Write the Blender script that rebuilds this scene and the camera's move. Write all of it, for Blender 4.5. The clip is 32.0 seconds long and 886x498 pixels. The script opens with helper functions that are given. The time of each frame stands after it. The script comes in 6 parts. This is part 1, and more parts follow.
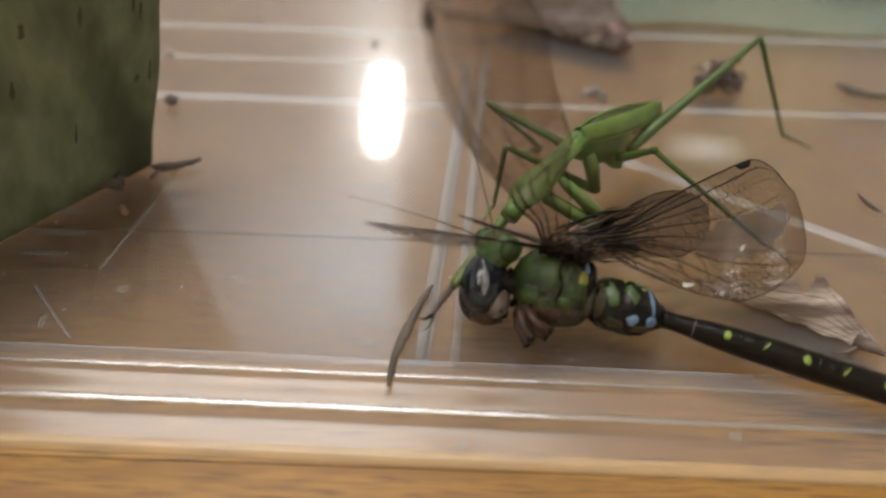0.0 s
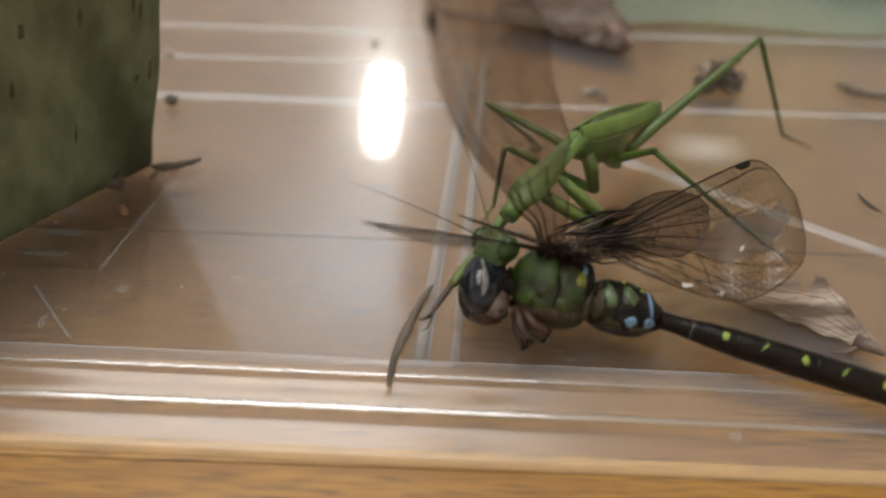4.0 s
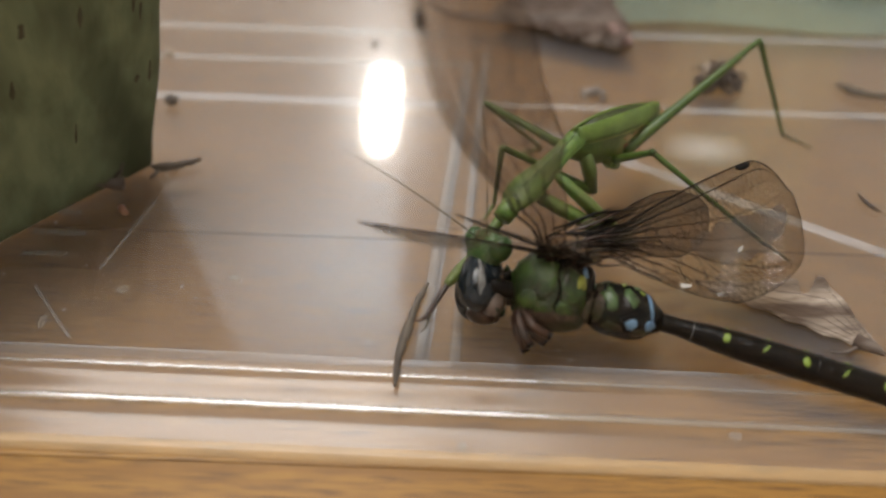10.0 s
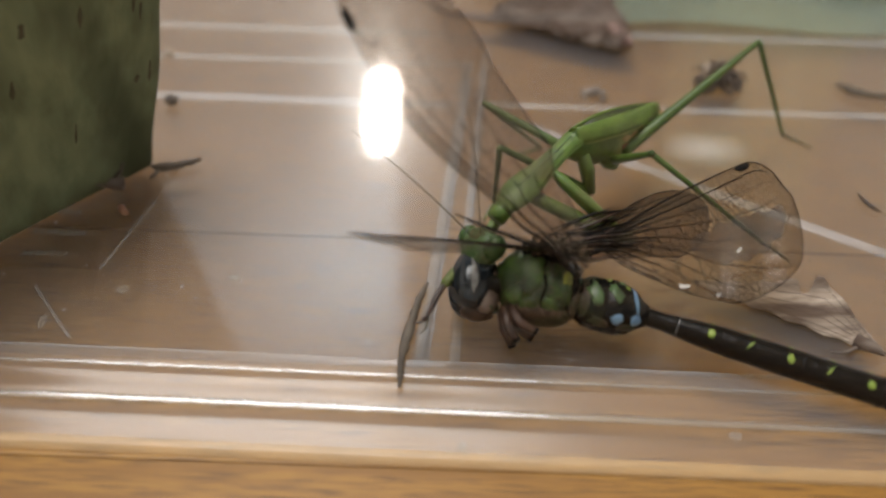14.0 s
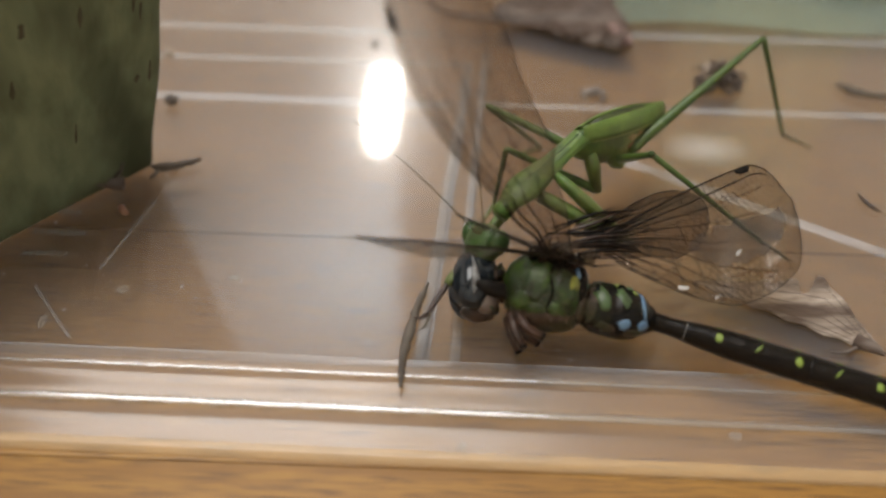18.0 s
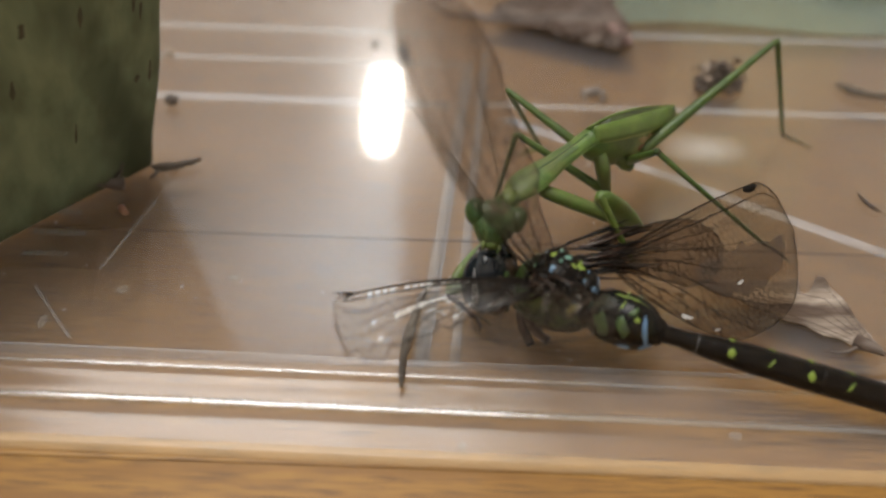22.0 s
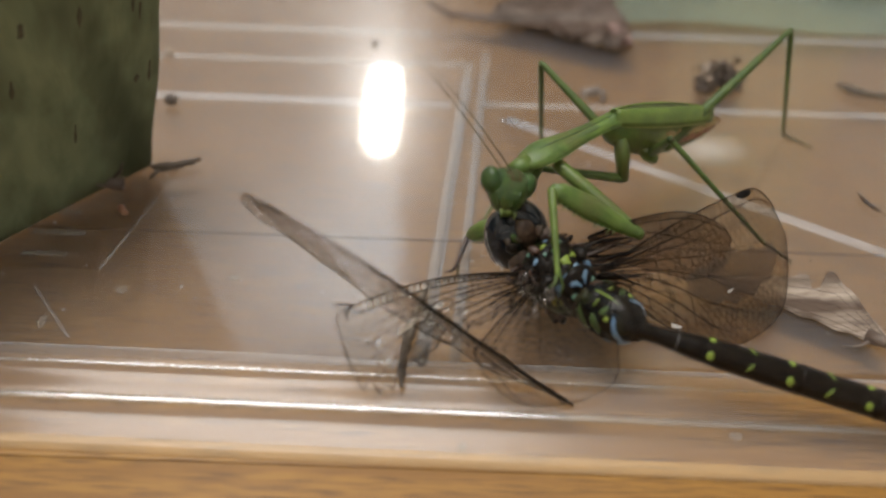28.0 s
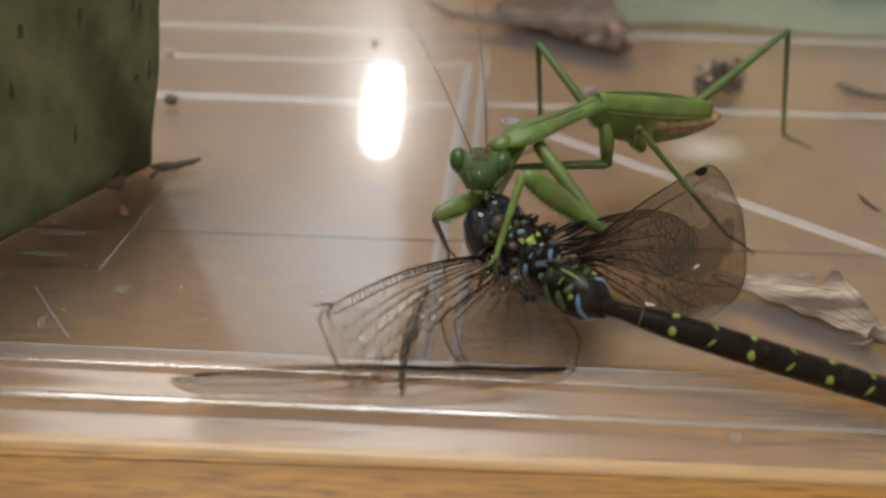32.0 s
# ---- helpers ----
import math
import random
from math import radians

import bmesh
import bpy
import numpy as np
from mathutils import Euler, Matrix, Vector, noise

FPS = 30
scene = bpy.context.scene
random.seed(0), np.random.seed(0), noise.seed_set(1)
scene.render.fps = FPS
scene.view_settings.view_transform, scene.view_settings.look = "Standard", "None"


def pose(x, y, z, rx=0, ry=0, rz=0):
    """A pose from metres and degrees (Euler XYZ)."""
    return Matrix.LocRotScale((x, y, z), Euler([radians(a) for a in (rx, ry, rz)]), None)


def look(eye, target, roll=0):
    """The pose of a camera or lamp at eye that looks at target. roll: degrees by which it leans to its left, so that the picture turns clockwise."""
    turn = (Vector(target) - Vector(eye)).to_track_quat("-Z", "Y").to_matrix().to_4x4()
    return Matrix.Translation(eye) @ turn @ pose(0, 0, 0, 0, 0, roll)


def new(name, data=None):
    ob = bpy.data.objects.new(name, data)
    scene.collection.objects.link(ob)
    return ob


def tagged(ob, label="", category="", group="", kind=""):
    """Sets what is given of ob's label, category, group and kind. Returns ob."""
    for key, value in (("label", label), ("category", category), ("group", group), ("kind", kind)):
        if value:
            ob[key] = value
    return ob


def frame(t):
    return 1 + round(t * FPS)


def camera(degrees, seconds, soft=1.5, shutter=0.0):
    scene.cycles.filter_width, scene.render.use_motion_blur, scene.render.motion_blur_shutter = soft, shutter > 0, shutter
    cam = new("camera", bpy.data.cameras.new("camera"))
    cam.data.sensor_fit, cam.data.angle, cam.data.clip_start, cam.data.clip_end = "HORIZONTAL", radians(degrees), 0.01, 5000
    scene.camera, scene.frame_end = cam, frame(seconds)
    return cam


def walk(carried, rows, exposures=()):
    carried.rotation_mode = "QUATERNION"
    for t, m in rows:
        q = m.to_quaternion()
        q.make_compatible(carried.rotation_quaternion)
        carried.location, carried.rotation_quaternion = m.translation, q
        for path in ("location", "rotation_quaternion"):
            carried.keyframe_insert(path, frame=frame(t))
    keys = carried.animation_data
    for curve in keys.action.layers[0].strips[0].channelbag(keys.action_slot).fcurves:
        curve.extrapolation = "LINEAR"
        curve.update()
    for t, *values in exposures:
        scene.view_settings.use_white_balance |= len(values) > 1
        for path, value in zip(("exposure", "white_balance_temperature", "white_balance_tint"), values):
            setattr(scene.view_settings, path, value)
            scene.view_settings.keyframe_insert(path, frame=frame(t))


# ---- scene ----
cam = camera(50, 32.0, soft=2.6)
EYE = Vector((0, -0.104, 0.0937))
# the lens draws back a little while it hunts for focus
BACK = Vector((0, -0.743, 0.669))
walk(cam, [(t, look(EYE + BACK * d, (0, 0, 0), 2.0)) for t, d in (
    (0, 0), (21, 0), (22.5, 0.0001), (23, 0.0005), (23.5, 0.0002), (24, 0.0002), (24.5, 0.0008), (25, 0.0014), (25.5, 0.0020),
    (26.5, 0.0010), (27.5, 0), (28, -0.0002), (32, -0.0002))])
cam.data.dof.use_dof, cam.data.dof.focus_distance, cam.data.dof.aperture_fstop = True, 0.131, 9.5

# ---- light: one strip light on the ceiling, added fill lamps, a white room ----
MM = 0.001
world = bpy.data.worlds.new("room_air")
scene.world = world
world.use_nodes = True
world.node_tree.nodes["Background"].inputs[0].default_value = (0.9, 0.95, 1.0, 1)
world.node_tree.nodes["Background"].inputs[1].default_value = 0.15
scene.view_settings.exposure = -0.34


def area_lamp(name, at, to, size, watts, colour=(1, 1, 1)):
    data = bpy.data.lights.new(name, "AREA")
    data.shape, data.size, data.size_y, data.energy, data.color = "RECTANGLE", size[0], size[1], watts, colour
    ob = new(name, data)
    ob.matrix_world = look(at, to)
    return ob


# a hanging strip light, lit downwards; uplight and ceiling panel are added fill
area_lamp("strip_light_lamp", (-0.20, 2.34, 1.53), (-0.20, 2.341, 0), (0.030, 0.34), 19, (1, 0.97, 0.93))
area_lamp("strip_uplight_lamp", (-0.20, 2.34, 1.62), (-0.20, 2.341, 3), (0.10, 0.42), 25, (0.56, 0.78, 1.0))
area_lamp("ceiling_light_lamp", (-0.40, 0.24, 2.15), (-0.40, 0.241, 0), (1.2, 1.2), 67, (1.0, 0.975, 0.94))


# ---- materials ----
def material(name, colour, rough=0.5, metal=0.0, spec=0.5, second=None, scale=200, detail=4, bump=0.0, bump_scale=None,
             stretch=(1, 1, 1), third=None, third_scale=30, sss=0.0, low=0.35, high=0.65, coat=0.0):
    """Principled paint with two scales of variation and a fine relief."""
    m = bpy.data.materials.new(name)
    m.use_nodes = True
    nt = m.node_tree
    b = nt.nodes["Principled BSDF"]
    b.inputs["Roughness"].default_value, b.inputs["Metallic"].default_value = rough, metal
    b.inputs["Specular IOR Level"].default_value = spec
    b.inputs["Coat Weight"].default_value = coat
    if sss:
        b.inputs["Subsurface Weight"].default_value = sss
        b.inputs["Subsurface Radius"].default_value = (0.6, 1.0, 0.3)
        b.inputs["Subsurface Scale"].default_value = 0.001
    tc = nt.nodes.new("ShaderNodeTexCoord")
    mp = nt.nodes.new("ShaderNodeMapping")
    mp.inputs["Scale"].default_value = stretch
    nt.links.new(tc.outputs["Object"], mp.inputs["Vector"])
    src = None
    if second:
        n = nt.nodes.new("ShaderNodeTexNoise")
        n.inputs["Scale"].default_value, n.inputs["Detail"].default_value = scale, detail
        nt.links.new(mp.outputs[0], n.inputs["Vector"])
        r = nt.nodes.new("ShaderNodeValToRGB")
        r.color_ramp.elements[0].position, r.color_ramp.elements[1].position = low, high
        r.color_ramp.elements[0].color, r.color_ramp.elements[1].color = (*colour, 1), (*second, 1)
        nt.links.new(n.outputs[0], r.inputs[0])
        src = r.outputs[0]
        if third:
            n2 = nt.nodes.new("ShaderNodeTexNoise")
            n2.inputs["Scale"].default_value, n2.inputs["Detail"].default_value = third_scale, 3
            nt.links.new(mp.outputs[0], n2.inputs["Vector"])
            r2 = nt.nodes.new("ShaderNodeValToRGB")
            r2.color_ramp.elements[0].position, r2.color_ramp.elements[1].position = 0.45, 0.62
            nt.links.new(n2.outputs[0], r2.inputs[0])
            mx = nt.nodes.new("ShaderNodeMix")
            mx.data_type = "RGBA"
            nt.links.new(r2.outputs[0], mx.inputs[0])
            nt.links.new(src, mx.inputs[6])
            mx.inputs[7].default_value = (*third, 1)
            src = mx.outputs[2]
        nt.links.new(src, b.inputs["Base Color"])
    else:
        b.inputs["Base Color"].default_value = (*colour, 1)
    if bump:
        nb = nt.nodes.new("ShaderNodeTexNoise")
        nb.inputs["Scale"].default_value, nb.inputs["Detail"].default_value = bump_scale or scale, 5
        nt.links.new(mp.outputs[0], nb.inputs["Vector"])
        bp = nt.nodes.new("ShaderNodeBump")
        bp.inputs["Strength"].default_value, bp.inputs["Distance"].default_value = bump, 0.0004
        nt.links.new(nb.outputs[0], bp.inputs["Height"])
        nt.links.new(bp.outputs[0], b.inputs["Normal"])
    return m


def clear(name, tint=(0.97, 0.98, 0.97), haze=0.04, haze_colour=(0.9, 0.9, 0.9), rough=0.08, grain=0.0, spec=0.04, scratch=400, satin=0.0, rim=0.9):
    """Clear or milky sheet: see-through, a little scattering, gloss by Fresnel."""
    m = bpy.data.materials.new(name)
    m.use_nodes = True
    nt = m.node_tree
    nt.nodes.clear()
    out = nt.nodes.new("ShaderNodeOutputMaterial")
    tr, df, gl = nt.nodes.new("ShaderNodeBsdfTransparent"), nt.nodes.new("ShaderNodeBsdfDiffuse"), nt.nodes.new("ShaderNodeBsdfGlossy")
    tr.inputs[0].default_value, df.inputs[0].default_value = (*tint, 1), (*haze_colour, 1)
    gl.inputs["Roughness"].default_value = rough
    lw, pw, fr = nt.nodes.new("ShaderNodeLayerWeight"), nt.nodes.new("ShaderNodeMath"), nt.nodes.new("ShaderNodeMath")
    lw.inputs[0].default_value, pw.operation, fr.operation = 0.5, "POWER", "MULTIPLY_ADD"
    pw.inputs[1].default_value = 4.0
    nt.links.new(lw.outputs["Facing"], pw.inputs[0])
    nt.links.new(pw.outputs[0], fr.inputs[0])
    fr.inputs[1].default_value, fr.inputs[2].default_value = rim, spec
    m1, m2 = nt.nodes.new("ShaderNodeMixShader"), nt.nodes.new("ShaderNodeMixShader")
    m1.inputs[0].default_value = haze
    nt.links.new(tr.outputs[0], m1.inputs[1])
    nt.links.new(df.outputs[0], m1.inputs[2])
    nt.links.new(fr.outputs[0], m2.inputs[0])
    nt.links.new(m1.outputs[0], m2.inputs[1])
    if satin:
        g2, m3 = nt.nodes.new("ShaderNodeBsdfGlossy"), nt.nodes.new("ShaderNodeMixShader")
        g2.inputs["Roughness"].default_value, m3.inputs[0].default_value = 0.21, satin
        nt.links.new(gl.outputs[0], m3.inputs[1])
        nt.links.new(g2.outputs[0], m3.inputs[2])
        nt.links.new(m3.outputs[0], m2.inputs[2])
    else:
        nt.links.new(gl.outputs[0], m2.inputs[2])
    if grain:
        tc, n, bp = nt.nodes.new("ShaderNodeTexCoord"), nt.nodes.new("ShaderNodeTexNoise"), nt.nodes.new("ShaderNodeBump")
        mp = nt.nodes.new("ShaderNodeMapping")
        mp.inputs["Scale"].default_value = (0.12, 1, 1)
        n.inputs["Scale"].default_value, n.inputs["Detail"].default_value = scratch, 4
        bp.inputs["Strength"].default_value, bp.inputs["Distance"].default_value = grain, 0.0003
        nt.links.new(tc.outputs["Object"], mp.inputs[0])
        nt.links.new(mp.outputs[0], n.inputs["Vector"])
        nt.links.new(n.outputs[0], bp.inputs["Height"])
        nt.links.new(bp.outputs[0], gl.inputs["Normal"])
    nt.links.new(m2.outputs[0], out.inputs[0])
    return m


def glow(name, colour, strength):
    m = bpy.data.materials.new(name)
    m.use_nodes = True
    b = m.node_tree.nodes["Principled BSDF"]
    b.inputs["Base Color"].default_value = (*colour, 1)
    b.inputs["Emission Color"].default_value, b.inputs["Emission Strength"].default_value = (*colour, 1), strength
    return m


WOOD = material("table_wood", (0.345, 0.180, 0.038), 0.42, second=(0.150, 0.071, 0.016), scale=2400, detail=8, stretch=(0.055, 1, 1), bump=0.05,
                third=(0.280, 0.142, 0.032), third_scale=520, low=0.44, high=0.66)
GOLD_WOOD = material("golden_table_wood", (0.285, 0.138, 0.020), 0.45, second=(0.110, 0.046, 0.007), scale=2400, detail=8, stretch=(0.055, 1, 1), bump=0.05,
                     third=(0.200, 0.090, 0.012), third_scale=420, low=0.44, high=0.66)
WALL = material("white_plaster", (0.80, 0.78, 0.74), 0.8, second=(0.76, 0.74, 0.70), scale=8, bump=0.2, bump_scale=90)
FLOORING = material("brown_floorboards", (0.25, 0.15, 0.08), 0.5, second=(0.18, 0.10, 0.05), scale=12, stretch=(0.1, 1, 1))
CURTAIN = material("pale_curtain_cloth", (0.80, 0.79, 0.56), 0.85, second=(0.72, 0.72, 0.50), scale=40)
CABINET = material("dark_cabinet_wood", (0.06, 0.035, 0.02), 0.5, second=(0.035, 0.02, 0.012), scale=30, stretch=(1, 1, 0.08))
PLASTIC = clear("clear_plastic", tint=(0.91, 0.905, 0.90), haze=0.050, haze_colour=(0.63, 0.645, 0.71), rough=0.045, spec=0.050, satin=0.29, scratch=300, grain=0.05)
RIB = clear("milky_plastic_rib", haze=0.12, haze_colour=(0.88, 0.90, 1.0), rough=0.20, spec=0.02, rim=0.1)
FAINT_RIB = clear("faint_plastic_rib", haze=0.10, haze_colour=(0.86, 0.86, 0.90), rough=0.2, spec=0.02, rim=0.1)
LIP = clear("milky_front_lip", tint=(0.90, 0.89, 0.89), haze=0.12, haze_colour=(0.74, 0.75, 0.80), rough=0.24, spec=0.050, rim=0.3, grain=0.02, scratch=250)
LIP_LOW = clear("streaky_lower_lip", tint=(0.88, 0.87, 0.86), haze=0.085, haze_colour=(0.70, 0.70, 0.77), rough=0.22, rim=0.3, spec=0.042, grain=0.02, scratch=250)
FOOT = clear("milky_cage_foot", tint=(0.95, 0.93, 0.90), haze=0.25, haze_colour=(0.88, 0.66, 0.40), rough=0.3, spec=0.03)
LIP_SHINE = clear("shiny_lip_line", haze=0.05, haze_colour=(0.9, 0.9, 0.93), rough=0.15, spec=0.20, rim=0.2)
UPRIGHT_RIB = clear("faint_upright_rib", haze=0.060, haze_colour=(0.86, 0.88, 0.95), rough=0.3, spec=0.012, rim=0.1)
SMUDGE = clear("pale_smudge", haze=0.055, haze_colour=(0.85, 0.80, 0.76), rough=0.4, spec=0.01, rim=0.0)
TEXT_FIELD = clear("dull_moulded_field", tint=(0.86, 0.83, 0.80), haze=0.02, haze_colour=(0.5, 0.45, 0.42), rough=0.4, spec=0.0, rim=0.0)
PANE = clear("clear_plastic_wall", tint=(0.985, 0.985, 0.985), haze=0.0, rough=0.03, spec=0.003, rim=0.12)
LAMP_GLOW = glow("lit_diffuser", (1, 0.97, 0.95), 30)
WHITE_METAL = material("white_enamel", (0.8, 0.8, 0.78), 0.4)
MOTTLED = material("green_mottled_board", (0.175, 0.205, 0.112), 0.75, second=(0.092, 0.115, 0.058), low=0.36, high=0.60, scale=170, detail=8, bump=0.6, bump_scale=700,
                   stretch=(1, 1, 0.45), third=(0.035, 0.045, 0.018), third_scale=60)
GREEN = material("mantis_green", (0.048, 0.094, 0.012), 0.46, second=(0.105, 0.172, 0.027), scale=330, detail=6, bump=0.25, bump_scale=1800, sss=0.25, third=(0.080, 0.105, 0.020), third_scale=170)
GREEN_PAD = material("wing_pad_green", (0.078, 0.129, 0.018), 0.42, second=(0.119, 0.172, 0.030), scale=300, detail=6, bump=0.2, bump_scale=1800, sss=0.2, third=(0.071, 0.112, 0.016), third_scale=220)
PAD_EDGE = material("yellowish_pad_edge", (0.30, 0.32, 0.09), 0.45, second=(0.22, 0.26, 0.07), scale=500)
DUSK = material("brown_green_midline", (0.048, 0.058, 0.018), 0.5, second=(0.052, 0.098, 0.018), scale=400, bump=0.2, bump_scale=1800)
BELLY = material("mantis_belly", (0.138, 0.176, 0.031), 0.45, second=(0.180, 0.206, 0.052), scale=300, detail=6, bump=0.2, bump_scale=1800, sss=0.4, third=(0.076, 0.107, 0.020), third_scale=200)
CROWN = material("mantis_crown", (0.034, 0.060, 0.018), 0.7, spec=0.2, second=(0.075, 0.055, 0.028), scale=700, bump=0.2, bump_scale=2500)
GREEN_DARK = material("mantis_dark_green", (0.020, 0.054, 0.011), 0.34, second=(0.052, 0.102, 0.023), scale=650, bump=0.45, bump_scale=900, third=(0.040, 0.057, 0.018), third_scale=260)
GREEN_PALE = material("mantis_pale_green", (0.20, 0.30, 0.05), 0.45, second=(0.26, 0.33, 0.09), scale=400, bump=0.1, sss=0.2)
GREEN_LEG = material("mantis_leg_green", (0.037, 0.072, 0.011), 0.42, second=(0.061, 0.097, 0.016), scale=600, bump=0.1, bump_scale=3000)
OLIVE = material("yellow_olive_patch", (0.20, 0.20, 0.02), 0.45, second=(0.12, 0.13, 0.02), scale=700)
REDDISH = material("mantis_side_brown", (0.16, 0.055, 0.028), 0.5, second=(0.24, 0.12, 0.06), scale=600)
TAN = material("mantis_side_tan", (0.36, 0.27, 0.12), 0.5, second=(0.28, 0.18, 0.07), scale=600)
EYE_GREEN = material("mantis_eye", (0.021, 0.053, 0.013), 0.28, spec=0.3, second=(0.037, 0.064, 0.018), scale=900)
WEDGE = material("dark_wedge", (0.022, 0.026, 0.010), 0.5, second=(0.045, 0.06, 0.015), scale=500)
FEELER = material("feeler_brown", (0.06, 0.05, 0.02), 0.5)
SHELL = material("black_shell", (0.0045, 0.0038, 0.0035), 0.28, spec=0.10, second=(0.009, 0.007, 0.0055), scale=700, detail=7, bump=0.45, bump_scale=1100)
BULGE = material("mottled_black_shell", (0.004, 0.0040, 0.0040), 0.24, spec=0.16, second=(0.017, 0.022, 0.008), scale=330, detail=6, low=0.52, high=0.74, bump=0.35, bump_scale=1100,
                 third=(0.011, 0.008, 0.006), third_scale=210)
SIDE = material("dragonfly_green_side", (0.016, 0.040, 0.005), 0.34, second=(0.042, 0.084, 0.010), scale=420, detail=6, bump=0.25, bump_scale=2000,
                third=(0.010, 0.012, 0.005), third_scale=260)
FLANK = material("moss_green_plate", (0.032, 0.066, 0.014), 0.42, second=(0.050, 0.092, 0.022), scale=500, detail=6, bump=0.2, bump_scale=2000, third=(0.016, 0.026, 0.008), third_scale=300)
TEAL = material("turquoise_spot", (0.10, 0.22, 0.17), 0.35, second=(0.14, 0.28, 0.21), scale=900)
# grey of the tail's first ring and of the painted eye highlight
GREY_BLUE = material("grey_blue_sheen_and_ring", (0.20, 0.20, 0.20), 0.3, second=(0.07, 0.065, 0.06), scale=900)
FLECK = material("dark_olive_fleck", (0.040, 0.038, 0.020), 0.8, second=(0.065, 0.058, 0.032), scale=900)
LIME = material("lime_spot", (0.19, 0.26, 0.028), 0.45, second=(0.13, 0.20, 0.024), scale=1400)
BLUE = material("blue_spot", (0.085, 0.165, 0.28), 0.35, second=(0.12, 0.21, 0.30), scale=900)
BROWN_LEG = material("dark_brown_leg", (0.052, 0.022, 0.012), 0.4, second=(0.016, 0.009, 0.006), scale=600, bump=0.3, bump_scale=1500)
PREY_EYE = material("dark_glossy_eye", (0.006, 0.010, 0.014), 0.16, spec=0.3, second=(0.009, 0.012, 0.016), scale=500, coat=0.2)
FACE = material("dull_brown_skin", (0.055, 0.031, 0.018), 0.5, spec=0.3, third=(0.020, 0.022, 0.008), third_scale=320, second=(0.018, 0.010, 0.007), scale=700, bump=0.3, bump_scale=1500)
CHEEK = material("greyish_tan_cheek", (0.15, 0.115, 0.095), 0.35, second=(0.075, 0.05, 0.04), scale=450, bump=0.2, bump_scale=1500)
HAIR = material("brown_hair", (0.075, 0.045, 0.028), 0.6)
STIGMA = material("black_wing_spot", (0.006, 0.005, 0.004), 0.7, spec=0.1)
VEIN = material("black_wing_vein", (0.010, 0.007, 0.005), 0.6, spec=0.08)
MEMBRANE = clear("smoky_wing_film", tint=(0.74, 0.66, 0.56), haze=0.06, haze_colour=(0.16, 0.12, 0.085), rough=0.14, grain=0.6, spec=0.03, scratch=900)
SMOKE = clear("grey_wing_film", tint=(0.76, 0.70, 0.64), haze=0.13, haze_colour=(0.23, 0.20, 0.175), rough=0.2, spec=0.02)
MURK = clear("murky_wing_film", tint=(0.82, 0.75, 0.66), haze=0.10, haze_colour=(0.14, 0.105, 0.075), rough=0.14, grain=0.8, spec=0.07, scratch=900)
MURK_DARK = clear("dark_folded_film", tint=(0.58, 0.49, 0.40), haze=0.10, haze_colour=(0.10, 0.075, 0.05), rough=0.2, grain=0.8, spec=0.02, scratch=900)
STREAK = clear("dried_grey_film", tint=(0.60, 0.55, 0.50), haze=0.05, haze_colour=(0.22, 0.20, 0.19), rough=0.3, spec=0.02)
# milky white that paints glints on to the wings at any angle
GLINT = clear("pale_painted_glint", tint=(0.9, 0.87, 0.83), haze=0.50, haze_colour=(0.92, 0.90, 0.86), rough=0.25, spec=0.12)
FILM = clear("clear_wing_film", tint=(0.95, 0.93, 0.90), haze=0.03, haze_colour=(0.33, 0.29, 0.24), rough=0.2, grain=1.0, spec=0.012, scratch=800)
CLEAR_FILM = clear("thin_wing_film", tint=(0.96, 0.94, 0.91), haze=0.04, haze_colour=(0.25, 0.21, 0.17), rough=0.3, grain=0.8, spec=0.003, scratch=800, rim=0.03)
DRY_LEAF = material("dry_leaf", (0.070, 0.050, 0.040), 0.7, second=(0.185, 0.145, 0.120), scale=300, detail=8, bump=0.5, bump_scale=420, stretch=(0.35, 1, 1),
                    third=(0.060, 0.034, 0.022), third_scale=170, low=0.42, high=0.68)
GREY_LEAF = material("grey_dry_leaf", (0.21, 0.160, 0.120), 0.8, second=(0.36, 0.295, 0.24), scale=800, detail=8, bump=1.0, bump_scale=700, stretch=(0.35, 1.5, 1),
                     third=(0.080, 0.052, 0.036), third_scale=170)
PINK_END = material("pinkish_stalk_end", (0.30, 0.19, 0.165), 0.7, second=(0.10, 0.06, 0.05), scale=420, bump=0.4)
DARK_BIT = material("dark_debris", (0.05, 0.035, 0.025), 0.7, second=(0.13, 0.10, 0.08), scale=700, bump=0.5)
TWIG = material("grey_brown_twig", (0.045, 0.033, 0.025), 0.7, second=(0.10, 0.08, 0.06), scale=600, bump=0.4, stretch=(0.3, 1, 1))
GREY_BIT = material("grey_crumb", (0.26, 0.225, 0.195), 0.7, second=(0.12, 0.095, 0.08), scale=600)
PALE_BIT = material("pale_crumb", (0.42, 0.37, 0.32), 0.7, second=(0.25, 0.2, 0.15), scale=600)
FROND = material("far_green_leaf", (0.05, 0.11, 0.04), 0.6, second=(0.03, 0.07, 0.03), scale=120)
GREEN_FILM = clear("pale_green_film", tint=(0.72, 0.82, 0.74), haze=0.22, haze_colour=(0.42, 0.52, 0.45), rough=0.2)
EMBOSS = clear("embossed_marks", haze=0.14, haze_colour=(0.8, 0.75, 0.7), rough=0.2)


